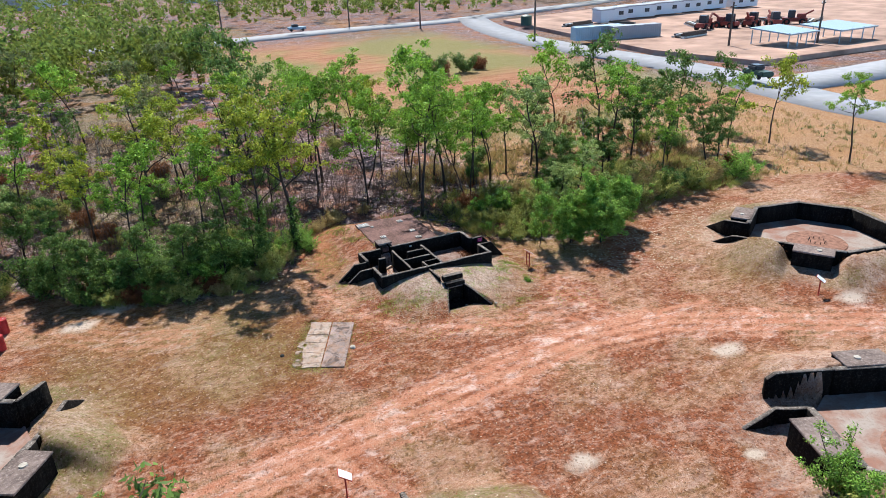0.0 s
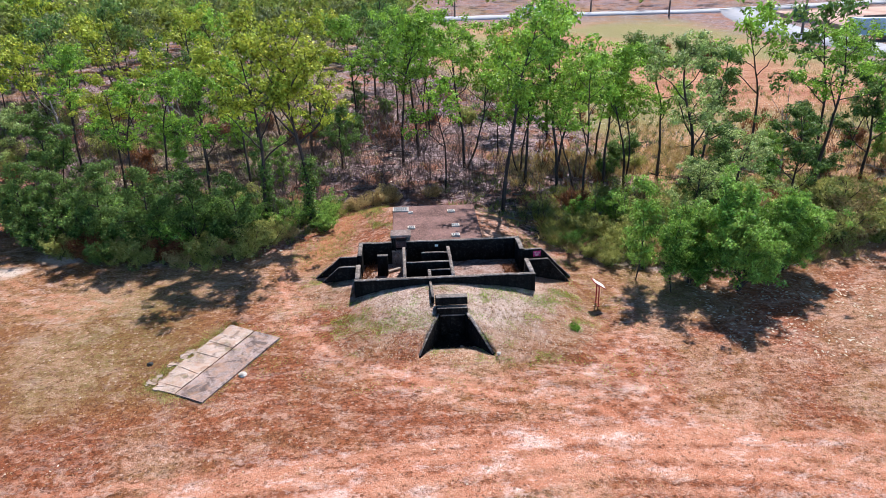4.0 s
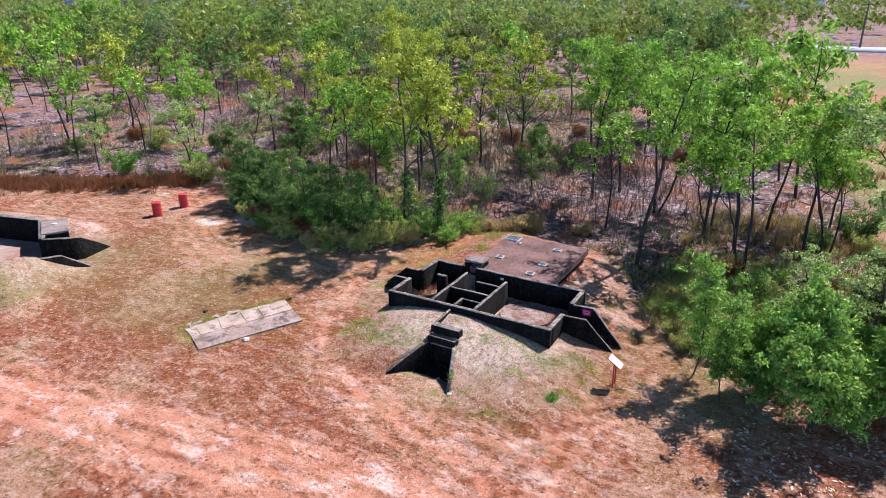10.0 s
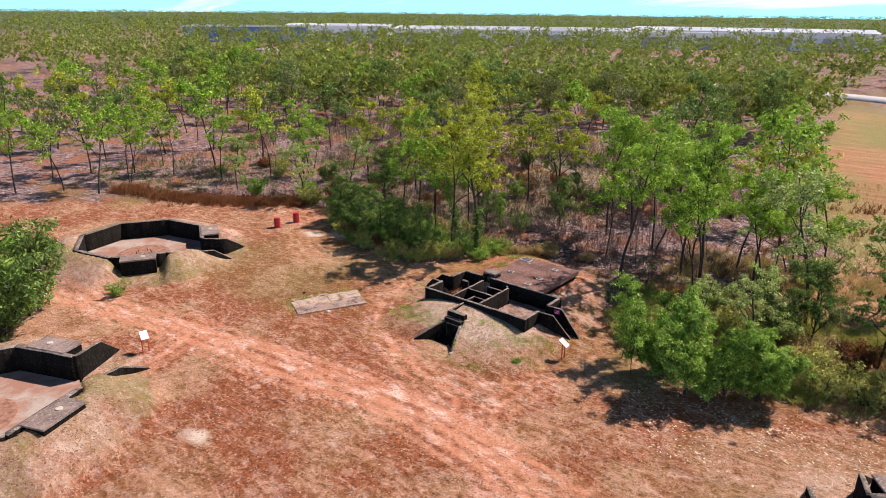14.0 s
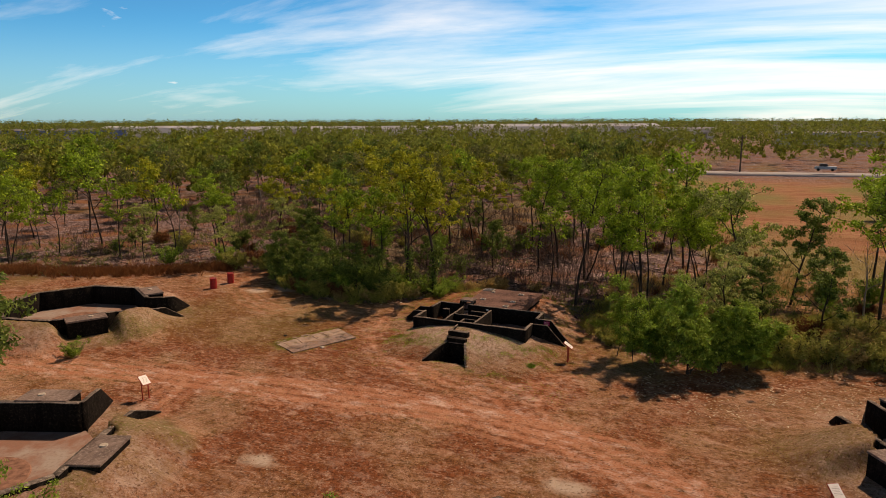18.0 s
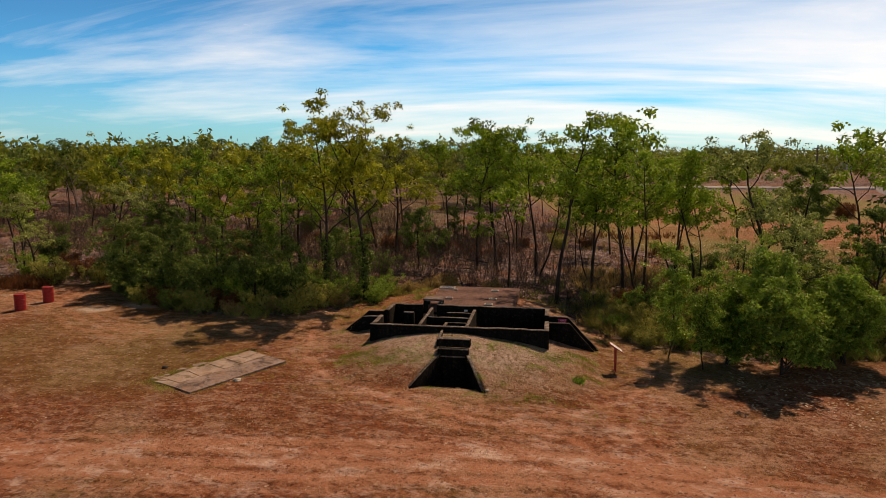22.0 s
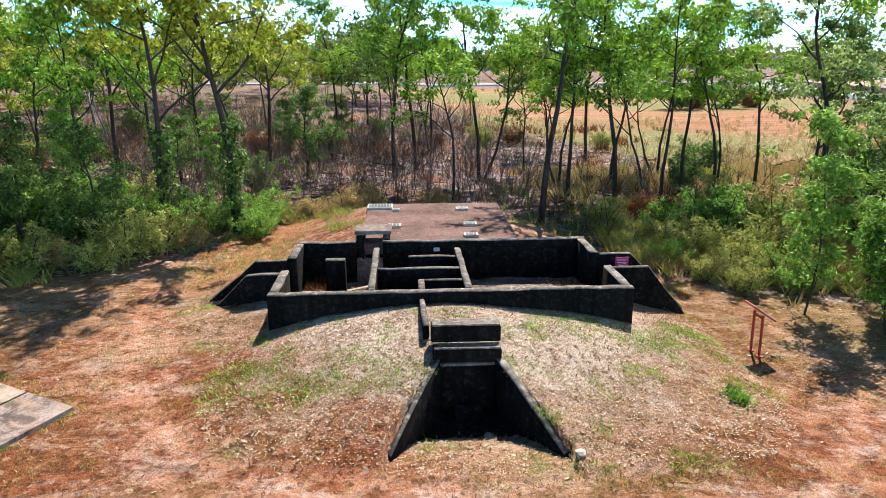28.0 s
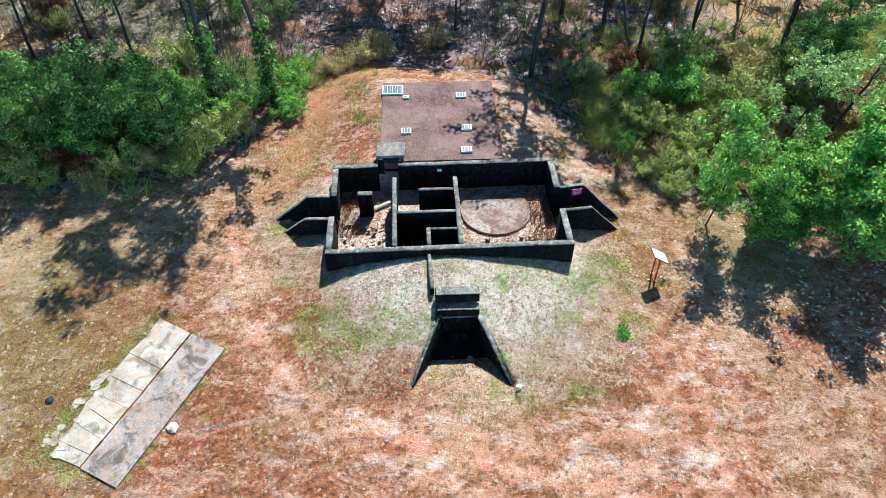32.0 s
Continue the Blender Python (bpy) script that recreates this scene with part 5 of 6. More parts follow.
shrubs = [  # x, y, which, turn, size
    (-18.6, 8.2, 0, 0, 0.95), (-16.7, 7.6, 0, 40, 0.85), (-14.8, 7.2, 0, 90, 0.90), (-13.0, 6.8, 2, 10, 0.75), (-11.4, 6.8, 0, 200, 0.80), (-10.2, 7.8, 0, 130, 0.78), (-12.0, 8.4, 2, 20, 0.85), (-21.4, 9.0, 6, 200, 0.72), (-19.6, 9.8, 6, 120, 0.62), (-17.4, 9.6, 2, 310, 0.95), (-15.4, 9.2, 0, 60, 1.0),
    (-13.6, 9.2, 0, 80, 0.95), (-11.8, 9.6, 2, 260, 0.8), (-22.6, 10.4, 0, 170, 1.15), (-9.8, 9.4, 2, 300, 0.6), (-8.0, 8.8, 2, 10, 0.55), (-6.0, 9.4, 2, 50, 0.42), (-7.4, 9.8, 0, 90, 0.48), (-8.8, 10.6, 0, 150, 0.6), (-5.8, 8.6, 2, 220, 0.36),
    (-9.2, 6.6, 1, 0, 0.72), (-7.8, 8.0, 3, 100, 0.62), (-8.5, 7.2, 1, 220, 0.66), (-11.6, 5.6, 1, 30, 0.70), (-13.2, 5.7, 4, 30, 0.80), (-15.2, 5.8, 1, 130, 0.72), (-10.6, 6.0, 3, 240, 0.6), (-17.4, 6.4, 4, 30, 0.75), (-10.8, 12.8, 1, 30, 0.8), (-12.8, 12.0, 3, 80, 0.8), (-9.6, 5.4, 1, 60, 0.55), (-12.6, 4.9, 3, 160, 0.5), (-14.4, 5.2, 1, 300, 0.6), (-16.4, 5.6, 0, 100, 0.48), (-18.8, 6.6, 1, 40, 0.6), (-20.2, 7.6, 0, 10, 0.7), (-16.0, 6.4, 3, 15, 0.6), (-13.9, 6.2, 0, 220, 0.5), (-19.8, 8.4, 4, 80, 0.8),
    (7.6, 4.9, 1, 15, 0.42), (8.3, 3.9, 1, 75, 0.45), (7.2, 6.2, 2, 190, 0.36), (8.7, 5.2, 1, 260, 0.55), (9.6, 3.9, 2, 100, 0.45), (9.9, 5.0, 1, 320, 0.6), (10.8, 4.4, 3, 40, 0.6),
    # the second sapling (10.2, 0.8) is an added shade caster
    (9.0, 2.2, 5, 0, 1.05), (10.2, 0.8, 5, 130, 0.92), (8.4, 7.8, 1, 60, 0.6), (9.8, 6.6, 1, 90, 0.75), (8.0, 8.6, 1, 20, 0.62), (8.6, 9.8, 2, 250, 0.55), (11.6, 6.8, 1, 150, 0.8), (10.4, 9.2, 2, 200, 0.8), (12.4, 8.6, 1, 40, 1.1), (17.0, 11.0, 6, 0, 0.9),
    (16.6, 4.6, 1, 70, 1.1), (15.2, 9.4, 1, 180, 1.1), (17.4, 8.0, 3, 0, 1.2), (18.6, 5.4, 1, 250, 1.15), (20.6, 5.6, 1, 30, 1.0), (22.0, 6.4, 3, 60, 1.2), (23.6, 5.6, 1, 130, 1.05), (25.2, 6.6, 0, 90, 0.9), (19.6, 9.4, 4, 10, 1.1),
    (22.6, 9.4, 1, 10, 1.2), (24.8, 9.6, 3, 200, 1.2), (27.4, 6.2, 1, 70, 1.1), (30.0, 6.8, 3, 10, 1.1), (32.4, 6.0, 2, 20, 1.0), (6.4, 11.4, 1, 20, 0.6), (8.6, 12.2, 4, 20, 0.8), (10.8, 12.4, 1, 80, 0.9), (13.6, 11.6, 3, 140, 1.0),
    (-3.4, 12.9, 3, 10, 0.62), (-2.4, 13.6, 3, 100, 0.66), (-4.4, 12.2, 3, 200, 0.5), (0.2, 14.6, 3, 20, 0.5), (-6.0, 11.2, 2, 30, 0.5),
    (-10.0, 6.6, 6, 80, 0.72), (-12.0, 6.4, 6, 10, 0.76), (-14.2, 6.6, 6, 140, 0.80), (-16.8, 7.4, 6, 250, 0.80), (-19.9, 9.2, 6, 60, 0.66),
    (-28.0, 11.0, 1, 30, 0.9), (-25.0, 11.6, 1, 90, 0.8),
    (-21.6, -17.4, 0, 0, 2.1), (-24.0, -18.6, 0, 120, 1.9), (-19.8, -19.6, 0, 220, 1.7), (-22.6, -20.6, 2, 30, 1.8),
    (-4.6, -26.6, 2, 10, 0.75), (-5.8, -28.2, 2, 90, 0.9), (-3.4, -28.0, 1, 40, 0.8), (-7.0, -29.6, 1, 140, 0.8),
    (4.2, -24.0, 2, 30, 0.75), (3.4, -25.6, 1, 120, 0.9), (4.8, -27.0, 2, 200, 0.95), (2.4, -27.2, 3, 20, 0.7), (-20.2, -12.4, 2, 60, 0.4),
]
first_use = set()
for x, y, k, turn, s in shrubs:
    if k not in first_use:
        first_use.add(k)
        place(kinds[k], x, y, turn, s)
    else:
        again(kinds[k], x, y, turn, s)

# young growth between the trunks
rng = np.random.RandomState(404)
young = 0
while young < 85:
    x, y = rng.uniform(-46, 36), rng.uniform(9, 40)
    if wood_at(np.array([x]), np.array([y - 1.5]))[0] < 0.9 or field_at(np.array([x - 2]), np.array([y]))[0] > 0.05 or (-5.5 < x < 12 and y < 32) or min((x - a) ** 2 + (y - b) ** 2 for a, b in taken) < 1.0:
        continue
    taken.append((x, y))
    k = int(rng.choice([0, 1, 2, 4, 5, 6], p=[0.15, 0.15, 0.17, 0.24, 0.10, 0.19]))
    again(kinds[k], x, y, rng.uniform(0, 360), rng.uniform(0.5, 0.95))
    young += 1


# ---- undergrowth, grass and litter: nobody could count them ----
def scatter(n, area, keep, seed):
    r = np.random.RandomState(seed)
    x0, x1, y0, y1 = area
    x, y = r.uniform(x0, x1, n * 4), r.uniform(y0, y1, n * 4)
    ok = r.uniform(0, 1, n * 4) < keep(x, y)
    return x[ok][:n], y[ok][:n]


def stuff(name, v, f, mat, label, category):
    return tagged(new(name, mesh_of(name, v, f, mat)), label, category, kind="stuff")


def blades(x, y, per, height, width, seed, splay=0.5):
    """Tufts of upright pointed blades."""
    r = np.random.RandomState(seed)
    z = ground_z(x, y)
    c = np.repeat(np.stack([x, y, z - 0.02], 1), per, axis=0)
    n = len(c)
    c[:, :2] += r.normal(0, 0.10, (n, 2))
    a = r.uniform(0, 6.28, n)
    h = height * r.uniform(0.5, 1.2, n)
    tip = c + np.stack([np.cos(a) * h * splay, np.sin(a) * h * splay, h], 1) * r.uniform(0.6, 1.0, (n, 1))
    b = np.stack([-np.sin(a), np.cos(a), np.zeros(n)], 1) * width
    mid = c * 0.5 + tip * 0.5 + np.array([0, 0, 0.06 * height])
    v = np.stack([c - b, c + b, mid + b * 0.8, tip], 1).reshape(-1, 3)
    return v, np.arange(n * 4).reshape(-1, 4)


def free_ground(x, y):
    ok = np.ones(len(x))
    for p in PITS:
        ok *= oct_inset(x, y, p) < -0.1
    ok *= ~((np.abs(x) < 4.1) & (y > -0.2) & (y < 9.8))
    return ok


x, y = scatter(5200, (-60, 60, 2, 60), lambda x, y: wood_at(x, y) * np.where(x < 4, 0.12, 0.8) * (0.25 + 0.75 * (np.abs(fbm(x, y, 0.25, 4)) > 0.25)) * np.exp(-y / 60), 1)
stuff("wood_grass", *blades(x, y, 9, 0.55, 0.018, 2), M_LEAF["straw"], "pale dry grass tufts under the trees", "grass")
x, y = scatter(2600, (-60, 60, 2, 50), lambda x, y: wood_at(x, y) * (fbm(x, y, 0.2, 14) > 0.1), 3)
stuff("green_weeds", *blades(x, y, 10, 0.50, 0.03, 4, 0.8), M_LEAF["grey"], "low green weeds and seedlings", "weeds")
x, y = scatter(1500, (-60, 60, 2, 50), lambda x, y: wood_at(x, y) * (fbm(x, y, 0.12, 24) > 0.25), 5)
stuff("rusty_grass", *blades(x, y, 10, 0.75, 0.025, 6, 0.5), M_LEAF["rust"], "rust-coloured dead grass in the burnt wood", "grass")
x, y = scatter(2200, (6.0, 34, 2.5, 16), lambda x, y: wood_at(x, y) * (0.10 + 0.90 * (fbm(x, y, 0.6, 71) > 0.1)), 71)
stuff("tall_weeds", *blades(x, y, 26, 0.55, 0.011, 72, 0.95), M_LEAF["weed"], "tall yellow-green weeds along the wood's edge", "weeds")
x, y = scatter(700, (5.5, 36, 5, 26), lambda x, y: wood_at(x, y) * (fbm(x, y, 0.35, 73) > 0.15), 73)
stuff("tall_dry_grass", *blades(x, y, 18, 0.75, 0.010, 74, 0.6), M_LEAF["straw"], "tall straw-coloured grass among the trees", "grass")
x, y = scatter(900, (-22, -5, 4, 13), lambda x, y: wood_at(x, y) * (fbm(x, y, 0.5, 75) > 0.0), 75)
stuff("tall_weeds", *blades(x, y, 24, 0.5, 0.011, 76, 0.95), M_LEAF["weed"], "tall yellow-green weeds round the shrubs", "weeds")
x, y = scatter(6500, (-7, 8, -6.5, 3), lambda x, y: free_ground(x, y) * (0.25 + 0.75 * (mound_part(x, y) > 0.06)) * (fbm(x, y, 2.6, 33) > 0.16), 7)
stuff("mound_weeds", *blades(x, y, 11, 0.050, 0.007, 8, 1.2), M_LEAF["green"], "low green weeds creeping over the mound", "weeds")
x, y = scatter(14000, (-30, 30, -24, 5), lambda x, y: free_ground(x, y) * (1 - wood_at(x, y)) * (fbm(x, y, 0.55, 43) > 0.0), 9)
stuff("mown_grass", *blades(x, y, 4, 0.06, 0.012, 10, 1.6), M_LEAF["rust"], "short dried mown grass in the clearing", "grass")
x, y = scatter(7500, (-16, 16, -16, 4), lambda x, y: free_ground(x, y) * (1 - wood_at(x, y)) * (fbm(x, y, 0.7, 45) > 0.05), 17)
stuff("mown_stubble", *blades(x, y, 4, 0.05, 0.010, 18, 1.8), M_LEAF["straw"], "pale cut stubble in the clearing", "grass")
x, y = scatter(1500, (-11.6, -6.2, -7.2, -0.9), lambda x, y: 0.10 * (fbm(x, y, 1.4, 29) > 0.15) * (near_line(x, y, [(-8.3, -1.8), (-10.2, -5.9)]) < 0.7) + np.exp(-(near_line(x, y, [(-8.74, -1.42), (-9.7, -3.4), (-10.7, -5.5), (-9.6, -6.3)]) / 0.28) ** 2) + 0.5 * np.exp(-(near_line(x, y, [(-7.7, -1.9), (-6.6, -2.6), (-8.5, -6.7)]) / 0.12) ** 2), 23)
stuff("slab_weeds", *blades(x, y, 9, 0.08, 0.009, 24, 1.2), M_LEAF["weed"], "low weeds growing along the slab's broken edge", "weeds")
x, y = scatter(1500, (-7.2, 7.0, 3.6, 13.0), lambda x, y: free_ground(x, y) * (np.abs(x) > 2.6) * (1 - 0.85 * (np.abs(fbm(x, y, 0.8, 35)) < 0.22)), 25)
stuff("bank_grass", *blades(x, y, 10, 0.11, 0.008, 26, 0.9), M_LEAF["weed"], "thin yellow-green grass on the bank round the store", "grass")
x, y = scatter(80, (-5.2, -2.2, 4.6, 12.0), lambda x, y: np.exp(-(near_line(x, y, [(-2.6, 5.0), (-2.8, 8.0), (-2.9, 9.8), (-4.4, 11.4)]) / 0.6) ** 2) * (fbm(x, y, 1.2, 39) > -0.1), 27)
stuff("edge_weeds", *blades(x, y, 14, 0.30, 0.008, 28, 0.8), M_LEAF["weed"], "tall yellow-green weeds along the store's roof edge", "weeds")
x, y = scatter(90, (4.4, 5.4, -3.0, -2.2), lambda x, y: np.exp(-((x - 4.95) ** 2 + (y + 2.55) ** 2) / 0.03), 19)
stuff("green_tuft", *blades(x, y, 8, 0.16, 0.02, 20, 1.0), M_LEAF["fresh"], "single bright green weed tuft", "weeds")
x, y = scatter(240, (-3.6, 3.6, 0.3, 4.0), lambda x, y: ((x > 2.85) & (y < 3.2)) | ((x < -3.0) & (y > 1.6)) | ((x > 0.45) & (y < 1.1)), 21)
v, f = blades(x, y, 9, 0.30, 0.012, 22, 0.7)
v[:, 2] = v[:, 2] + 1.30
stuff("room_grass", v, f, M_LEAF["rust"], "dead brown grass growing on the floor of the ruin", "grass")


def litter(x, y, size, seed):
    r = np.random.RandomState(seed)
    n = len(x)
    z = ground_z(x, y) + 0.025
    a, k = r.uniform(0, 6.28, n), size * r.uniform(0.6, 1.5, n)
    d = np.stack([np.cos(a), np.sin(a), r.uniform(-0.25, 0.25, n)], 1) * k[:, None]
    s = np.stack([-np.sin(a), np.cos(a), r.uniform(-0.3, 0.3, n)], 1) * k[:, None] * 0.45
    c = np.stack([x, y, z], 1)
    return np.stack([c - d, c + s, c + d, c - s], 1).reshape(-1, 3), np.arange(n * 4).reshape(-1, 4)


x, y = scatter(1500, (-30, 32, -22, 5), lambda x, y: free_ground(x, y) * np.where(x > 9, np.exp(-((y - 1) / 4.0) ** 2), 0.16), 11)
stuff("fallen_leaves", *litter(x, y, 0.042, 12), M_LITTER, "pale fallen leaves scattered over the ground", "leaf litter")
x, y = scatter(9000, (-6, 7, -5.5, 1.5), lambda x, y: free_ground(x, y) * (mound_part(x, y) > 0.06) * (0.2 + 0.8 * (fbm(x, y, 2.6, 33) < 0.2)), 83)
stuff("mound_chaff", *litter(x, y, 0.018, 84), M_LITTER, "pale dry chaff and leaf bits covering the mound", "leaf litter")
x, y = scatter(900, (11, 27, -5, 4), lambda x, y: free_ground(x, y) * (1 - wood_at(x, y)) * (fbm(x, y, 0.5, 81) > 0.0), 81)
stuff("fallen_leaves", *litter(x, y, 0.075, 82), M_LITTER, "large pale fallen leaves below the bushes", "leaf litter")
x, y = scatter(9000, (-45, 45, 3, 45), lambda x, y: wood_at(x, y) * free_ground(x, y) * (0.4 + 0.6 * (fbm(x, y, 0.3, 6) > 0)), 13)
stuff("wood_litter", *litter(x, y, 0.09, 14), M_LITTER, "pale dead leaves on the wood floor", "leaf litter")
x, y = scatter(1100, (-3.6, 3.6, 0.3, 4.0), lambda x, y: (x < -1.8) | (x > 0.45), 15)
v, f = litter(x, y, 0.045, 16)
v[:, 2] = v[:, 2] + 1.36
stuff("floor_leaves", v, f, M_LEAF["rust"], "brown dead leaves on the floor of the ruin", "leaf litter")


def bare_saplings(n, area, keep, seed, h0, h1):
    """Thin fire-burnt stems with a few bare side twigs."""
    x, y = scatter(n, area, keep, seed)
    r = np.random.RandomState(seed + 1)
    vs, fs, o = [], [], 0
    z = ground_z(x, y)
    for i in range(len(x)):
        h = r.uniform(h0, h1)
        top = np.array([x[i] + r.normal(0, 0.30) * h, y[i] + r.normal(0, 0.30) * h, z[i] + h])
        base = np.array([x[i], y[i], z[i] - 0.1])
        lines = [(base, top, 0.010 + 0.004 * h)]
        for _ in range(7):
            t = r.uniform(0.15, 0.95)
            p = base * (1 - t) + top * t
            a = r.uniform(0, 6.28)
            ln = r.uniform(0.25, 0.60) * h * (1.1 - t)
            lines.append((p, p + np.array([math.cos(a), math.sin(a), r.uniform(0.4, 1.4)]) * ln, 0.011))
        for p, q, w in lines:
            a = r.uniform(0, 6.28)
            s = np.array([math.cos(a), math.sin(a), 0])
            s2 = np.array([math.cos(a + 2.1), math.sin(a + 2.1), 0])
            s3 = np.array([math.cos(a + 4.2), math.sin(a + 4.2), 0])
            vs += [p + s * w, p + s2 * w, p + s3 * w, q + s * w * 0.3, q + s2 * w * 0.3, q + s3 * w * 0.3]
            fs += [(o, o + 1, o + 4, o + 3), (o + 1, o + 2, o + 5, o + 4), (o + 2, o, o + 3, o + 5)]
            o += 6
    return np.array(vs), np.array(fs)


v, f = bare_saplings(4200, (-60, 45, 8, 56), lambda x, y: wood_at(x, y - 1) * (1 - field_at(x, y)) * np.where(x < 6, 1.0, 0.30) * (0.10 + 0.90 * (fbm(x, y, 0.16, 51) > 0.0)), 61, 0.7, 3.0)
stuff("burnt_saplings", v, f, M_LEAF["twig"], "thicket of thin bare fire-burnt saplings", "undergrowth")


def fallen_branches(n, area, keep, seed):
    """Dead limbs lying on the wood floor, each with a few side twigs."""
    x, y = scatter(n, area, keep, seed)
    r = np.random.RandomState(seed + 1)
    g = Growth(seed + 2)
    z = ground_z(x, y)
    for i in range(len(x)):
        a, ln, w = r.uniform(0, 6.28), r.uniform(0.7, 3.2), r.uniform(0.018, 0.05)
        bp, bd = g.branch((x[i], y[i], z[i] + 0.05), (math.cos(a), math.sin(a), 0.02), ln, w, w * 0.35, 4, 0.10)
        for _ in range(2):
            b = a + r.uniform(-1.2, 1.2)
            g.branch(bp[r.randint(1, 4)], (math.cos(b), math.sin(b), r.uniform(0.0, 0.5)), ln * r.uniform(0.25, 0.5), w * 0.5, w * 0.2, 3, 0.12)
    return g.wood(4)


stuff("fallen_branches", *fallen_branches(420, (-45, 40, 7, 45), lambda x, y: wood_at(x, y - 1) * (1 - field_at(x, y)), 111), M_BARK_PALE, "bleached dead branches lying on the wood floor", "branches")
stuff("charred_branches", *fallen_branches(420, (-45, 40, 7, 50), lambda x, y: wood_at(x, y - 1) * (1 - field_at(x, y)), 121), M_BARK, "charred black branches lying on the wood floor", "branches")
x, y = scatter(620, (-50, 36, 7, 52), lambda x, y: wood_at(x, y - 1) * (1 - field_at(x, y)) * np.where(x < 8, 1.0, 0.35) * (fbm(x, y, 0.2, 57) > -0.1), 131)
c = np.stack([x, y, ground_z(x, y) + 0.25], 1)
stuff("burnt_scrub", *leaf_quads(np.random.RandomState(132), c, 60, 0.55, 0.26, 0.022, -0.8, 0.6), M_LEAF["twig"], "low scorched purple-brown scrub under the trees", "undergrowth")
x, y = scatter(1500, (-48, -26, 0, 13), lambda x, y: np.exp(-(near_line(x, y, [(-47, 1.5), (-40, 3.4), (-36, 5.0), (-31.5, 8.2), (-29, 10.5)]) / 1.1) ** 2), 141)
stuff("rusty_grass", *blades(x, y, 16, 0.8, 0.016, 142, 0.5), M_LEAF["rust"], "tall rust-red dead grass along the clearing's edge", "grass")


# ---- far woods, road, depot and sheds ----
def far_woods(seed, n, rmin, rmax, keep, h, leafs, leaf, name, cap=2.0):
    """A distant canopy: each crown a cluster of small leaf sprays on a thin stem."""
    r = np.random.RandomState(seed)
    d = rmin + (rmax - rmin) * r.uniform(0, 1, n * 3) ** 1.6
    a = r.uniform(radians(-18), radians(198), n * 3)
    x, y = d * np.cos(a), d * np.sin(a)
    ok = keep(x, y)
    x, y, d = x[ok][:n], y[ok][:n], d[ok][:n]
    z = ground_z(x, y)
    hh = h * r.uniform(0.65, 1.15, len(x))
    k = np.repeat(np.arange(len(x)), leafs)
    m = len(k)
    grow = np.minimum(1 + d / 700, cap)[k][:, None]
    off = r.normal(0, 1, (m, 3))
    off *= r.uniform(0, 1, (m, 1)) ** 0.7 / np.linalg.norm(off, axis=1)[:, None]
    # crowns broken into three or four masses
    mass = np.clip(r.normal(0, 0.6, (len(x), 6, 3)), -0.95, 0.95)[k, r.randint(0, 6, m)]
    c = np.stack([x, y, z + hh * 0.68], 1)[k] + (off * 0.42 + mass) * np.stack([hh * 0.26, hh * 0.26, hh * 0.30], 1)[k] * np.concatenate([grow, grow, np.ones_like(grow)], 1)
    u = r.normal(0, 1, (m, 3))
    u /= np.linalg.norm(u, axis=1)[:, None]
    w = np.cross(u, r.normal(0, 1, (m, 3)))
    w /= np.linalg.norm(w, axis=1)[:, None]
    s = 0.40 * grow * r.uniform(0.6, 1.3, (m, 1))
    v = np.stack([c - u * s, c + w * s * 0.45, c + u * s, c - w * s * 0.45], 1).reshape(-1, 3)
    f = np.arange(m * 4).reshape(-1, 4)
    return stuff(name, v, f, M_LEAF[leaf], "distant dry woodland canopy", "woodland")


def off_clear(x, y):
    return (field_at(x, y) < 0.05) & ~((x > 48) & (y > -5) & (y < 165) & (x < 250)) & ~((np.abs(y - 158) < 11) & (x > -90)) & (wood_at(x, y - 6) > 0.5)


far_woods(91, 700, 78, 260, lambda x, y: off_clear(x, y) & (y > 40), 10.0, 110, "far", "woodland")
far_woods(92, 330, 78, 260, lambda x, y: off_clear(x, y) & (y > 40), 9.0, 105, "far_yellow", "woodland")
far_woods(93, 2200, 250, 1500, lambda x, y: off_clear(x, y), 12.0, 70, "far", "woodland")
far_woods(94, 1500, 250, 1500, lambda x, y: off_clear(x, y), 12.0, 70, "far_yellow", "woodland")

far_woods(95, 3600, 1300, 3800, lambda x, y: y > -300, 15.0, 20, "far", "woodland", 5.0)


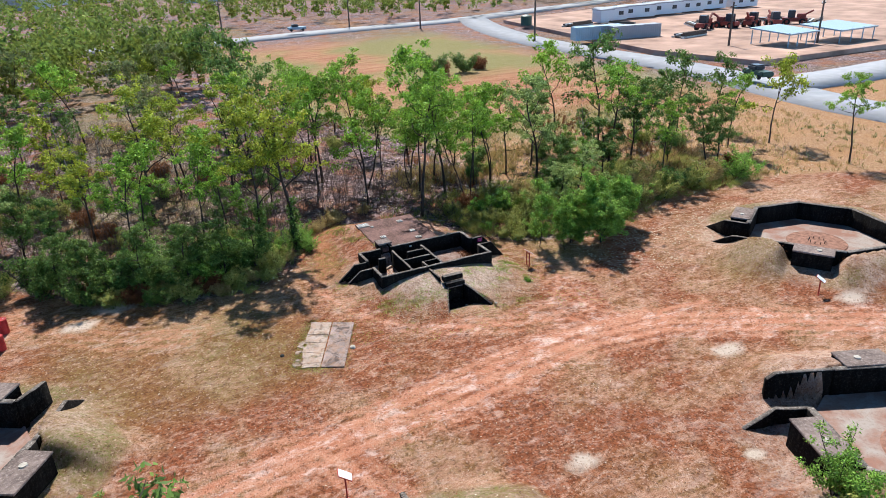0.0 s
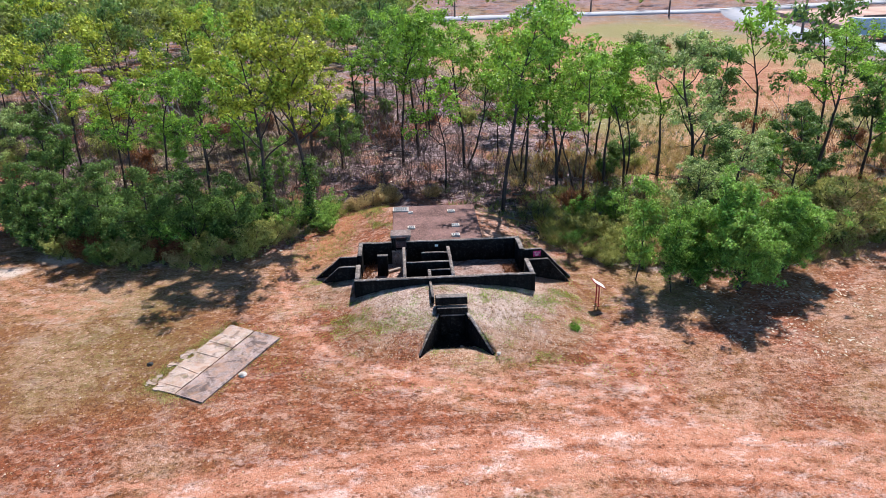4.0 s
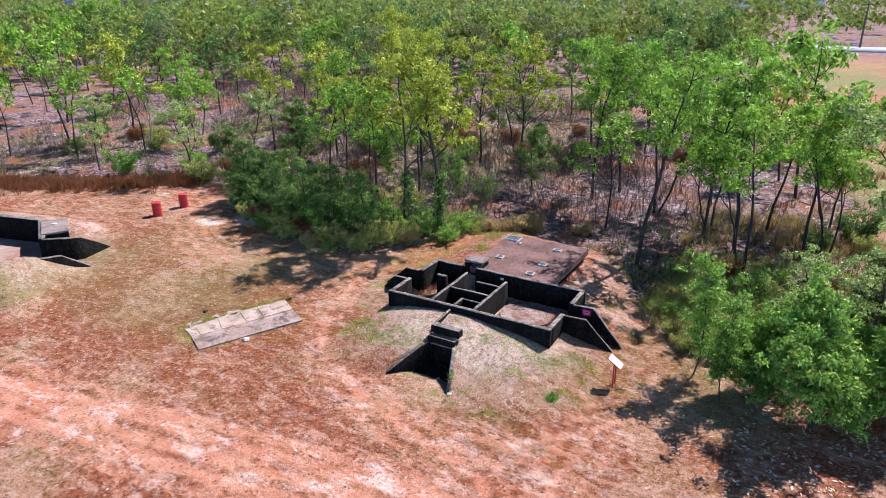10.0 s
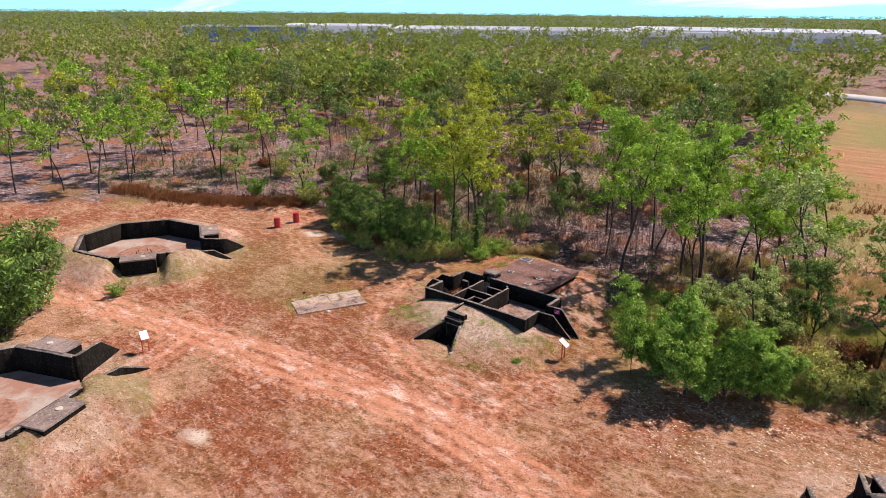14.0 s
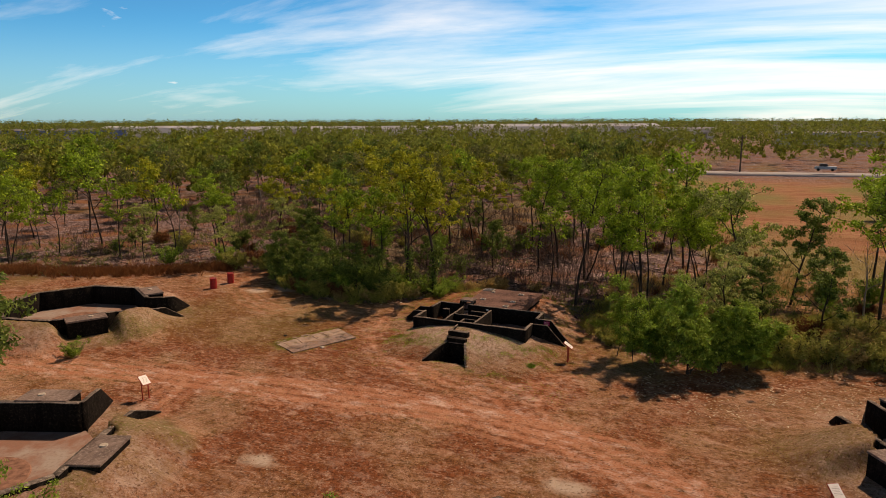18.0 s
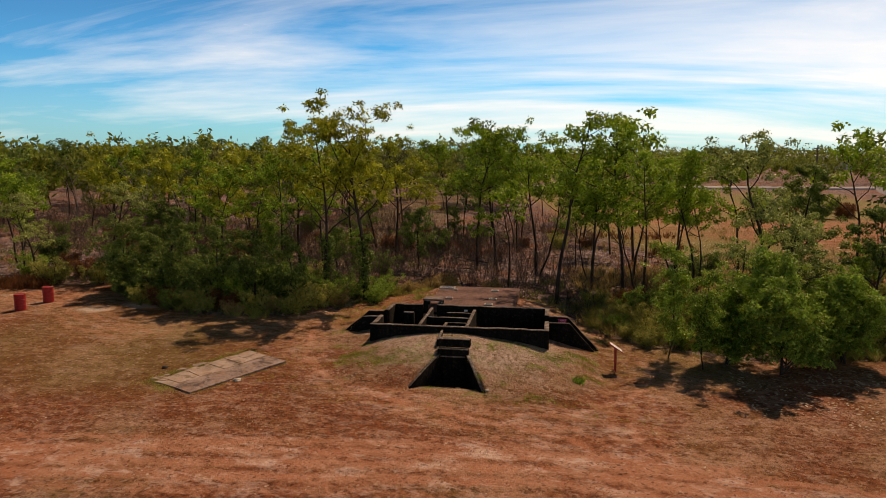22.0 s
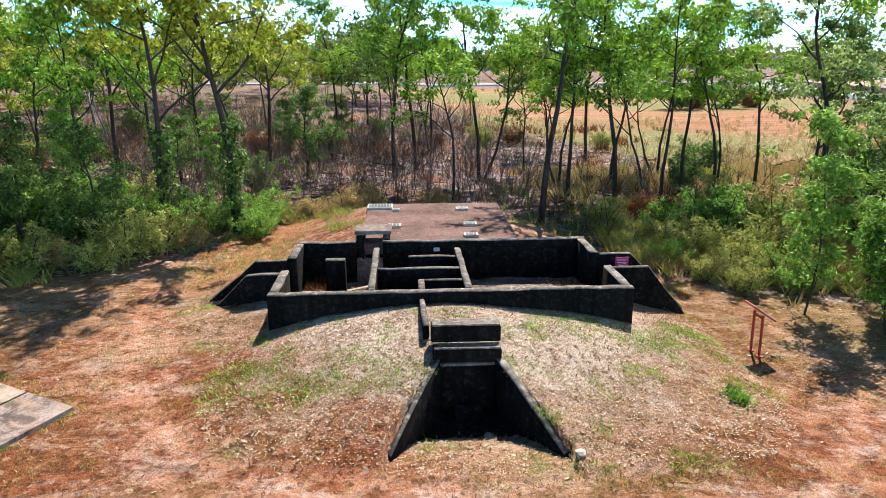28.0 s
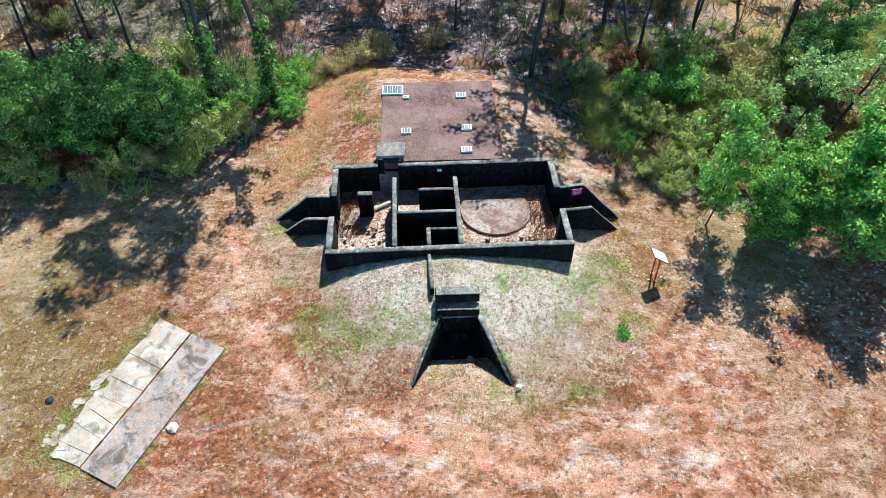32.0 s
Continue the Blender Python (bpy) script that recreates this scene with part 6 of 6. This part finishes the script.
def ribbon(name, pts, width, z, mat, label, category, taper=0.0):
    """A flat strip with a little thickness that follows the ground."""
    p = []
    for (ax, ay), (bx, by) in zip(pts, pts[1:]):
        n = max(2, int(math.hypot(bx - ax, by - ay) / 6))
        p += [(ax + (bx - ax) * i / n, ay + (by - ay) * i / n) for i in range(n)]
    p = np.array(p + [pts[-1]], float)
    for _ in range(3):
        p[1:-1] = (p[:-2] + 2 * p[1:-1] + p[2:]) / 4
    d = np.gradient(p, axis=0)
    d /= np.linalg.norm(d, axis=1)[:, None]
    nrm = np.stack([-d[:, 1], d[:, 0]], 1) * width / 2
    l, r = p + nrm, p - nrm
    zz = np.maximum(ground_z(l[:, 0], l[:, 1]), ground_z(r[:, 0], r[:, 1])) + z
    v = np.concatenate([np.stack([*l.T, zz], 1), np.stack([*r.T, zz], 1), np.stack([*l.T, zz - 1.5], 1), np.stack([*r.T, zz - 1.5], 1)])
    n = len(p)
    i = np.arange(n - 1)
    f = np.concatenate([np.stack([i, i + 1, i + 1 + n, i + n], 1)[:, ::-1], np.stack([i, i + 1, i + 1 + 2 * n, i + 2 * n], 1), np.stack([i + n, i + n + 1, i + 1 + 3 * n, i + 3 * n], 1)[:, ::-1]])
    return tagged(new(name, mesh_of(name, v, f, mat)), label, category, kind="structure")


ribbon("road", [(-260, 176), (-90, 158), (0, 154), (50, 162), (84, 163), (110, 172), (160, 190), (230, 222)], 11, 0.25, M_ASPHALT, "pale sun-bleached asphalt road", "road")
ribbon("road", [(92, 166), (82, 140), (75, 112), (73, 88), (74, 62), (71, 38), (66, 20), (70, -20), (86, -80)], 9, 0.28, M_ASPHALT, "pale asphalt side road curving past the depot", "road")
ribbon("road", [(72, 34), (86, 33), (120, 36), (200, 40)], 9, 0.31, M_ASPHALT, "side road into the depot", "road")
yard_pts = [(84, 48), (80, 70), (84, 96), (92, 146), (170, 168), (240, 150), (240, 48)]
tagged(poly_slab("depot_yard", yard_pts, -1.5, 0.4, M_YARD, None), "pale gravel depot yard", "yard", kind="structure")


def hut(x, y, turn, length, label, h=3.0, wall=M_HUT, roof=M_HUTROOF):
    t = thing("site_hut", pose(x, y, 0.3, 0, 0, turn), label, "hut", "site huts")
    part("body", box(length, 4.0, h, pose(0, 0, 0.4), 0.05), wall, t)
    part("roof", box(length + 0.4, 4.4, 0.3, pose(0, 0, h + 0.4), 0.08), roof, t)
    n = int(length / 4)
    for i in range(n):
        px = -length / 2 + length * (i + 0.5) / n
        w = part("window", box(1.5, 0.12, 1.0, pose(px, -2.0, 1.7)), M_DARKGAP, t)
        part("sill", box(1.7, 0.2, 0.1, pose(px, -2.05, 1.6)), wall, w)
    return t


for x, y, turn, ln in ((111, 121, -4, 8), (121, 123, -4, 11), (133, 125, -4, 11), (144, 126, -4, 8), (155, 128, -4, 9), (166, 126, -4, 9), (106, 118, 86, 4)):
    hut(x, y, turn, ln, "long white portable site hut with dark windows")


def container(x, y, turn, mat, label):
    t = thing("container", pose(x, y, 0.3, 0, 0, turn), label, "container", "containers")
    part("body", box(12, 2.6, 2.8, pose(0, 0, 0), 0.04), mat, t)
    for i in range(22):
        part("rib", box(0.12, 0.08, 2.5, pose(-5.7 + i * 0.54, -1.33, 0.15)), mat, t)


container(84, 92, -8, M_BLUEGREY, "blue-grey steel shipping container in the depot")
container(91, 88, -8, M_HUTROOF, "dark grey shipping container in the depot")
tank = thing("water_tank", pose(89, 129, 0.3), "dark green water tank in the depot", "tank")
part("body", rod((0, 0, 0), (0, 0, 2.4), 1.5, 1.5, 20), M_GREENBIN, tank)
part("lid", rod((0, 0, 2.4), (0, 0, 2.8), 1.53, 0.3, 20), M_GREENBIN, tank)


def carport(x, y, turn, sx):
    t = thing("open_shed", pose(x, y, 0.3, 0, 0, turn), "open-sided steel shed with a flat blue-grey roof", "shed", "open sheds")
    part("roof", box(sx, 9, 0.25, pose(0, 0, 2.7, 4), 0.03), M_BLUEGREY, t)
    for i in range(4):
        for s in (-1, 1):
            part("post", rod((-sx / 2 + 0.4 + (sx - 0.8) * i / 3, s * 4, 0), (-sx / 2 + 0.4 + (sx - 0.8) * i / 3, s * 4, 2.75), 0.12, seg=6), M_BLUEGREY, t)


carport(104, 60, 4, 9), carport(117, 58, 4, 12)


def machine(x, y, turn, seed):
    r = random.Random(seed)
    t = thing("earthmover", pose(x, y, 0.3, 0, 0, turn), "rust-red earthmoving machine parked in the depot", "machine", "parked machines")
    part("chassis", box(5.5, 2.0, 0.9, pose(0, 0, 0.7), 0.08), M_RUST, t)
    part("cab", box(1.6, 1.7, 1.7, pose(-0.8, 0, 1.6), 0.1), M_DARKGAP, t)
    part("hood", box(2.0, 1.5, 0.9, pose(1.4, 0, 1.6), 0.1), M_RUST, t)
    for sx in (-1.7, 1.7):
        for sy in (-1.1, 1.1):
            w = part("wheel", rod((sx, sy - 0.3, 0.7), (sx, sy + 0.3, 0.7), 0.75, seg=16), M_BLACK, t)
            part("rim", rod((sx, sy - 0.32, 0.7), (sx, sy + 0.32, 0.7), 0.35, seg=12), M_RUST, w)
    part("boom", box(3.6, 0.4, 0.4, pose(2.4, 0, 2.2, 0, -25 - r.random() * 20), 0.05), M_RUST, t)


for k, (x, y, turn) in enumerate(((113, 89, 20), (119, 88, 100), (125, 86, 200), (130, 84, 60), (136, 83, 310))):
    machine(x, y, turn, k)


def stack(x, y, turn, n, label):
    r = random.Random(int(x))
    t = thing("pipe_stack", pose(x, y, 0.3, 0, 0, turn), label, "materials", "stacked materials")
    for i in range(n):
        part("length", box(7 + r.random() * 3, 0.5, 0.4, pose(r.uniform(-0.5, 0.5), (i % 4) * 0.9, (i // 4) * 0.45)), M_TIMBER if i % 3 else M_STEEL, t)


for x, y, turn in ((98, 116, 15), (104, 108, 100), (95, 106, 20), (118, 95, 60), (130, 92, 10), (139, 90, 80), (101, 80, 10), (141, 80, 30)):
    stack(x, y, turn, 9, "stacked timber and pipe lengths on the yard")


def pole(x, y, h):
    t = thing("power_pole", pose(x, y, gz(x, y), 0, 0, 20), "tall dark timber power pole beside the road", "pole", "power poles")
    part("shaft", rod((0, 0, -0.5), (0, 0, h), 0.24, 0.15, 10), M_TIMBER, t)
    part("crossarm", box(2.4, 0.14, 0.16, pose(0, 0, h - 0.8)), M_TIMBER, t)
    for k in (-1.0, 0.0, 1.0):
        part("insulator", rod((k, 0, h - 0.64), (k, 0, h - 0.36), 0.07, 0.04, 8), M_WHITE, t)


for x, y, h in ((52, 168, 10), (67, 150, 11), (74, 102, 12), (95, 65, 9), (110, 57, 9), (14, 160, 10)):
    pole(x, y, h)


def ute(x, y, turn, mat):
    t = thing("utility_truck", pose(x, y, 0.55, 0, 0, turn), "small dark utility truck on the road", "truck")
    part("body", box(5.0, 1.9, 0.7, pose(0, 0, 0.45), 0.12), mat, t)
    part("cab", box(2.0, 1.7, 0.75, pose(0.5, 0, 1.1), 0.2), M_DARKGAP, t)
    for sx in (-1.6, 1.6):
        for sy in (-0.85, 0.85):
            part("wheel", rod((sx, sy - 0.12, 0.36), (sx, sy + 0.12, 0.36), 0.36, seg=14), M_BLACK, t)


ute(70, 36.5, 75, M_GREENBIN), ute(34, 160, 172, M_BLUEGREY)
for x, y, k, s in ((34, 73, 0, 1.6), (37, 75, 4, 1.6), (41, 74, 0, 1.3), (45, 76, 4, 1.5)):
    again(kinds[k], x, y, 30 * k, s)


def shed(x, y, turn, sx, sy, h, roof, wall):
    t = thing("factory_shed", pose(x, y, gz(x, y), 0, 0, turn), "large low factory shed with a bright metal roof beyond the trees", "shed", "factory sheds")
    part("wall", box(sx, sy, h, pose(0, 0, 0), 0.1), wall, t)
    bm = bmesh.new()
    vs = [bm.verts.new(c) for c in ((-sx / 2 - 1, -sy / 2 - 1, h), (sx / 2 + 1, -sy / 2 - 1, h), (sx / 2 + 1, 0, h + sy * 0.03), (-sx / 2 - 1, 0, h + sy * 0.03), (sx / 2 + 1, sy / 2 + 1, h), (-sx / 2 - 1, sy / 2 + 1, h))]
    bm.faces.new((vs[0], vs[1], vs[2], vs[3])), bm.faces.new((vs[3], vs[2], vs[4], vs[5]))
    bmesh.ops.solidify(bm, geom=bm.faces[:], thickness=0.4)
    part("roof", bm, roof, t)
    for i in range(4):
        part("roller_door", box(sx * 0.12, 0.4, h * 0.7, pose(-sx * 0.36 + i * sx * 0.24, -sy / 2 - 0.1, 0)), M_HUTROOF, t)


for x, y, turn, sx, sy, h, rf, wl_ in ((-350, 500, 30, 110, 60, 10, M_WHITEROOF, M_HUT), (-240, 560, 22, 120, 60, 10, M_WHITEROOF, M_HUT), (-150, 600, 15, 120, 60, 11, M_WHITEROOF, M_HUT), (-470, 420, 40, 60, 40, 11, M_WHITEROOF, M_HUT), (-530, 360, 45, 70, 40, 10, M_HUTROOF, M_BLUE), (-30, 420, 8, 50, 30, 9, M_HUTROOF, M_HUT), (60, 380, 4, 60, 34, 8, M_HUTROOF, M_BLUEGREY), (180, 420, -6, 80, 40, 9, M_WHITEROOF, M_HUT), (280, 470, -10, 90, 40, 9, M_HUTROOF, M_HUT)):
    k = 0.64 if x < -100 else 1.0
    shed(x * k, y * k, turn, sx, sy * 0.8, h * 0.85, rf, wl_)
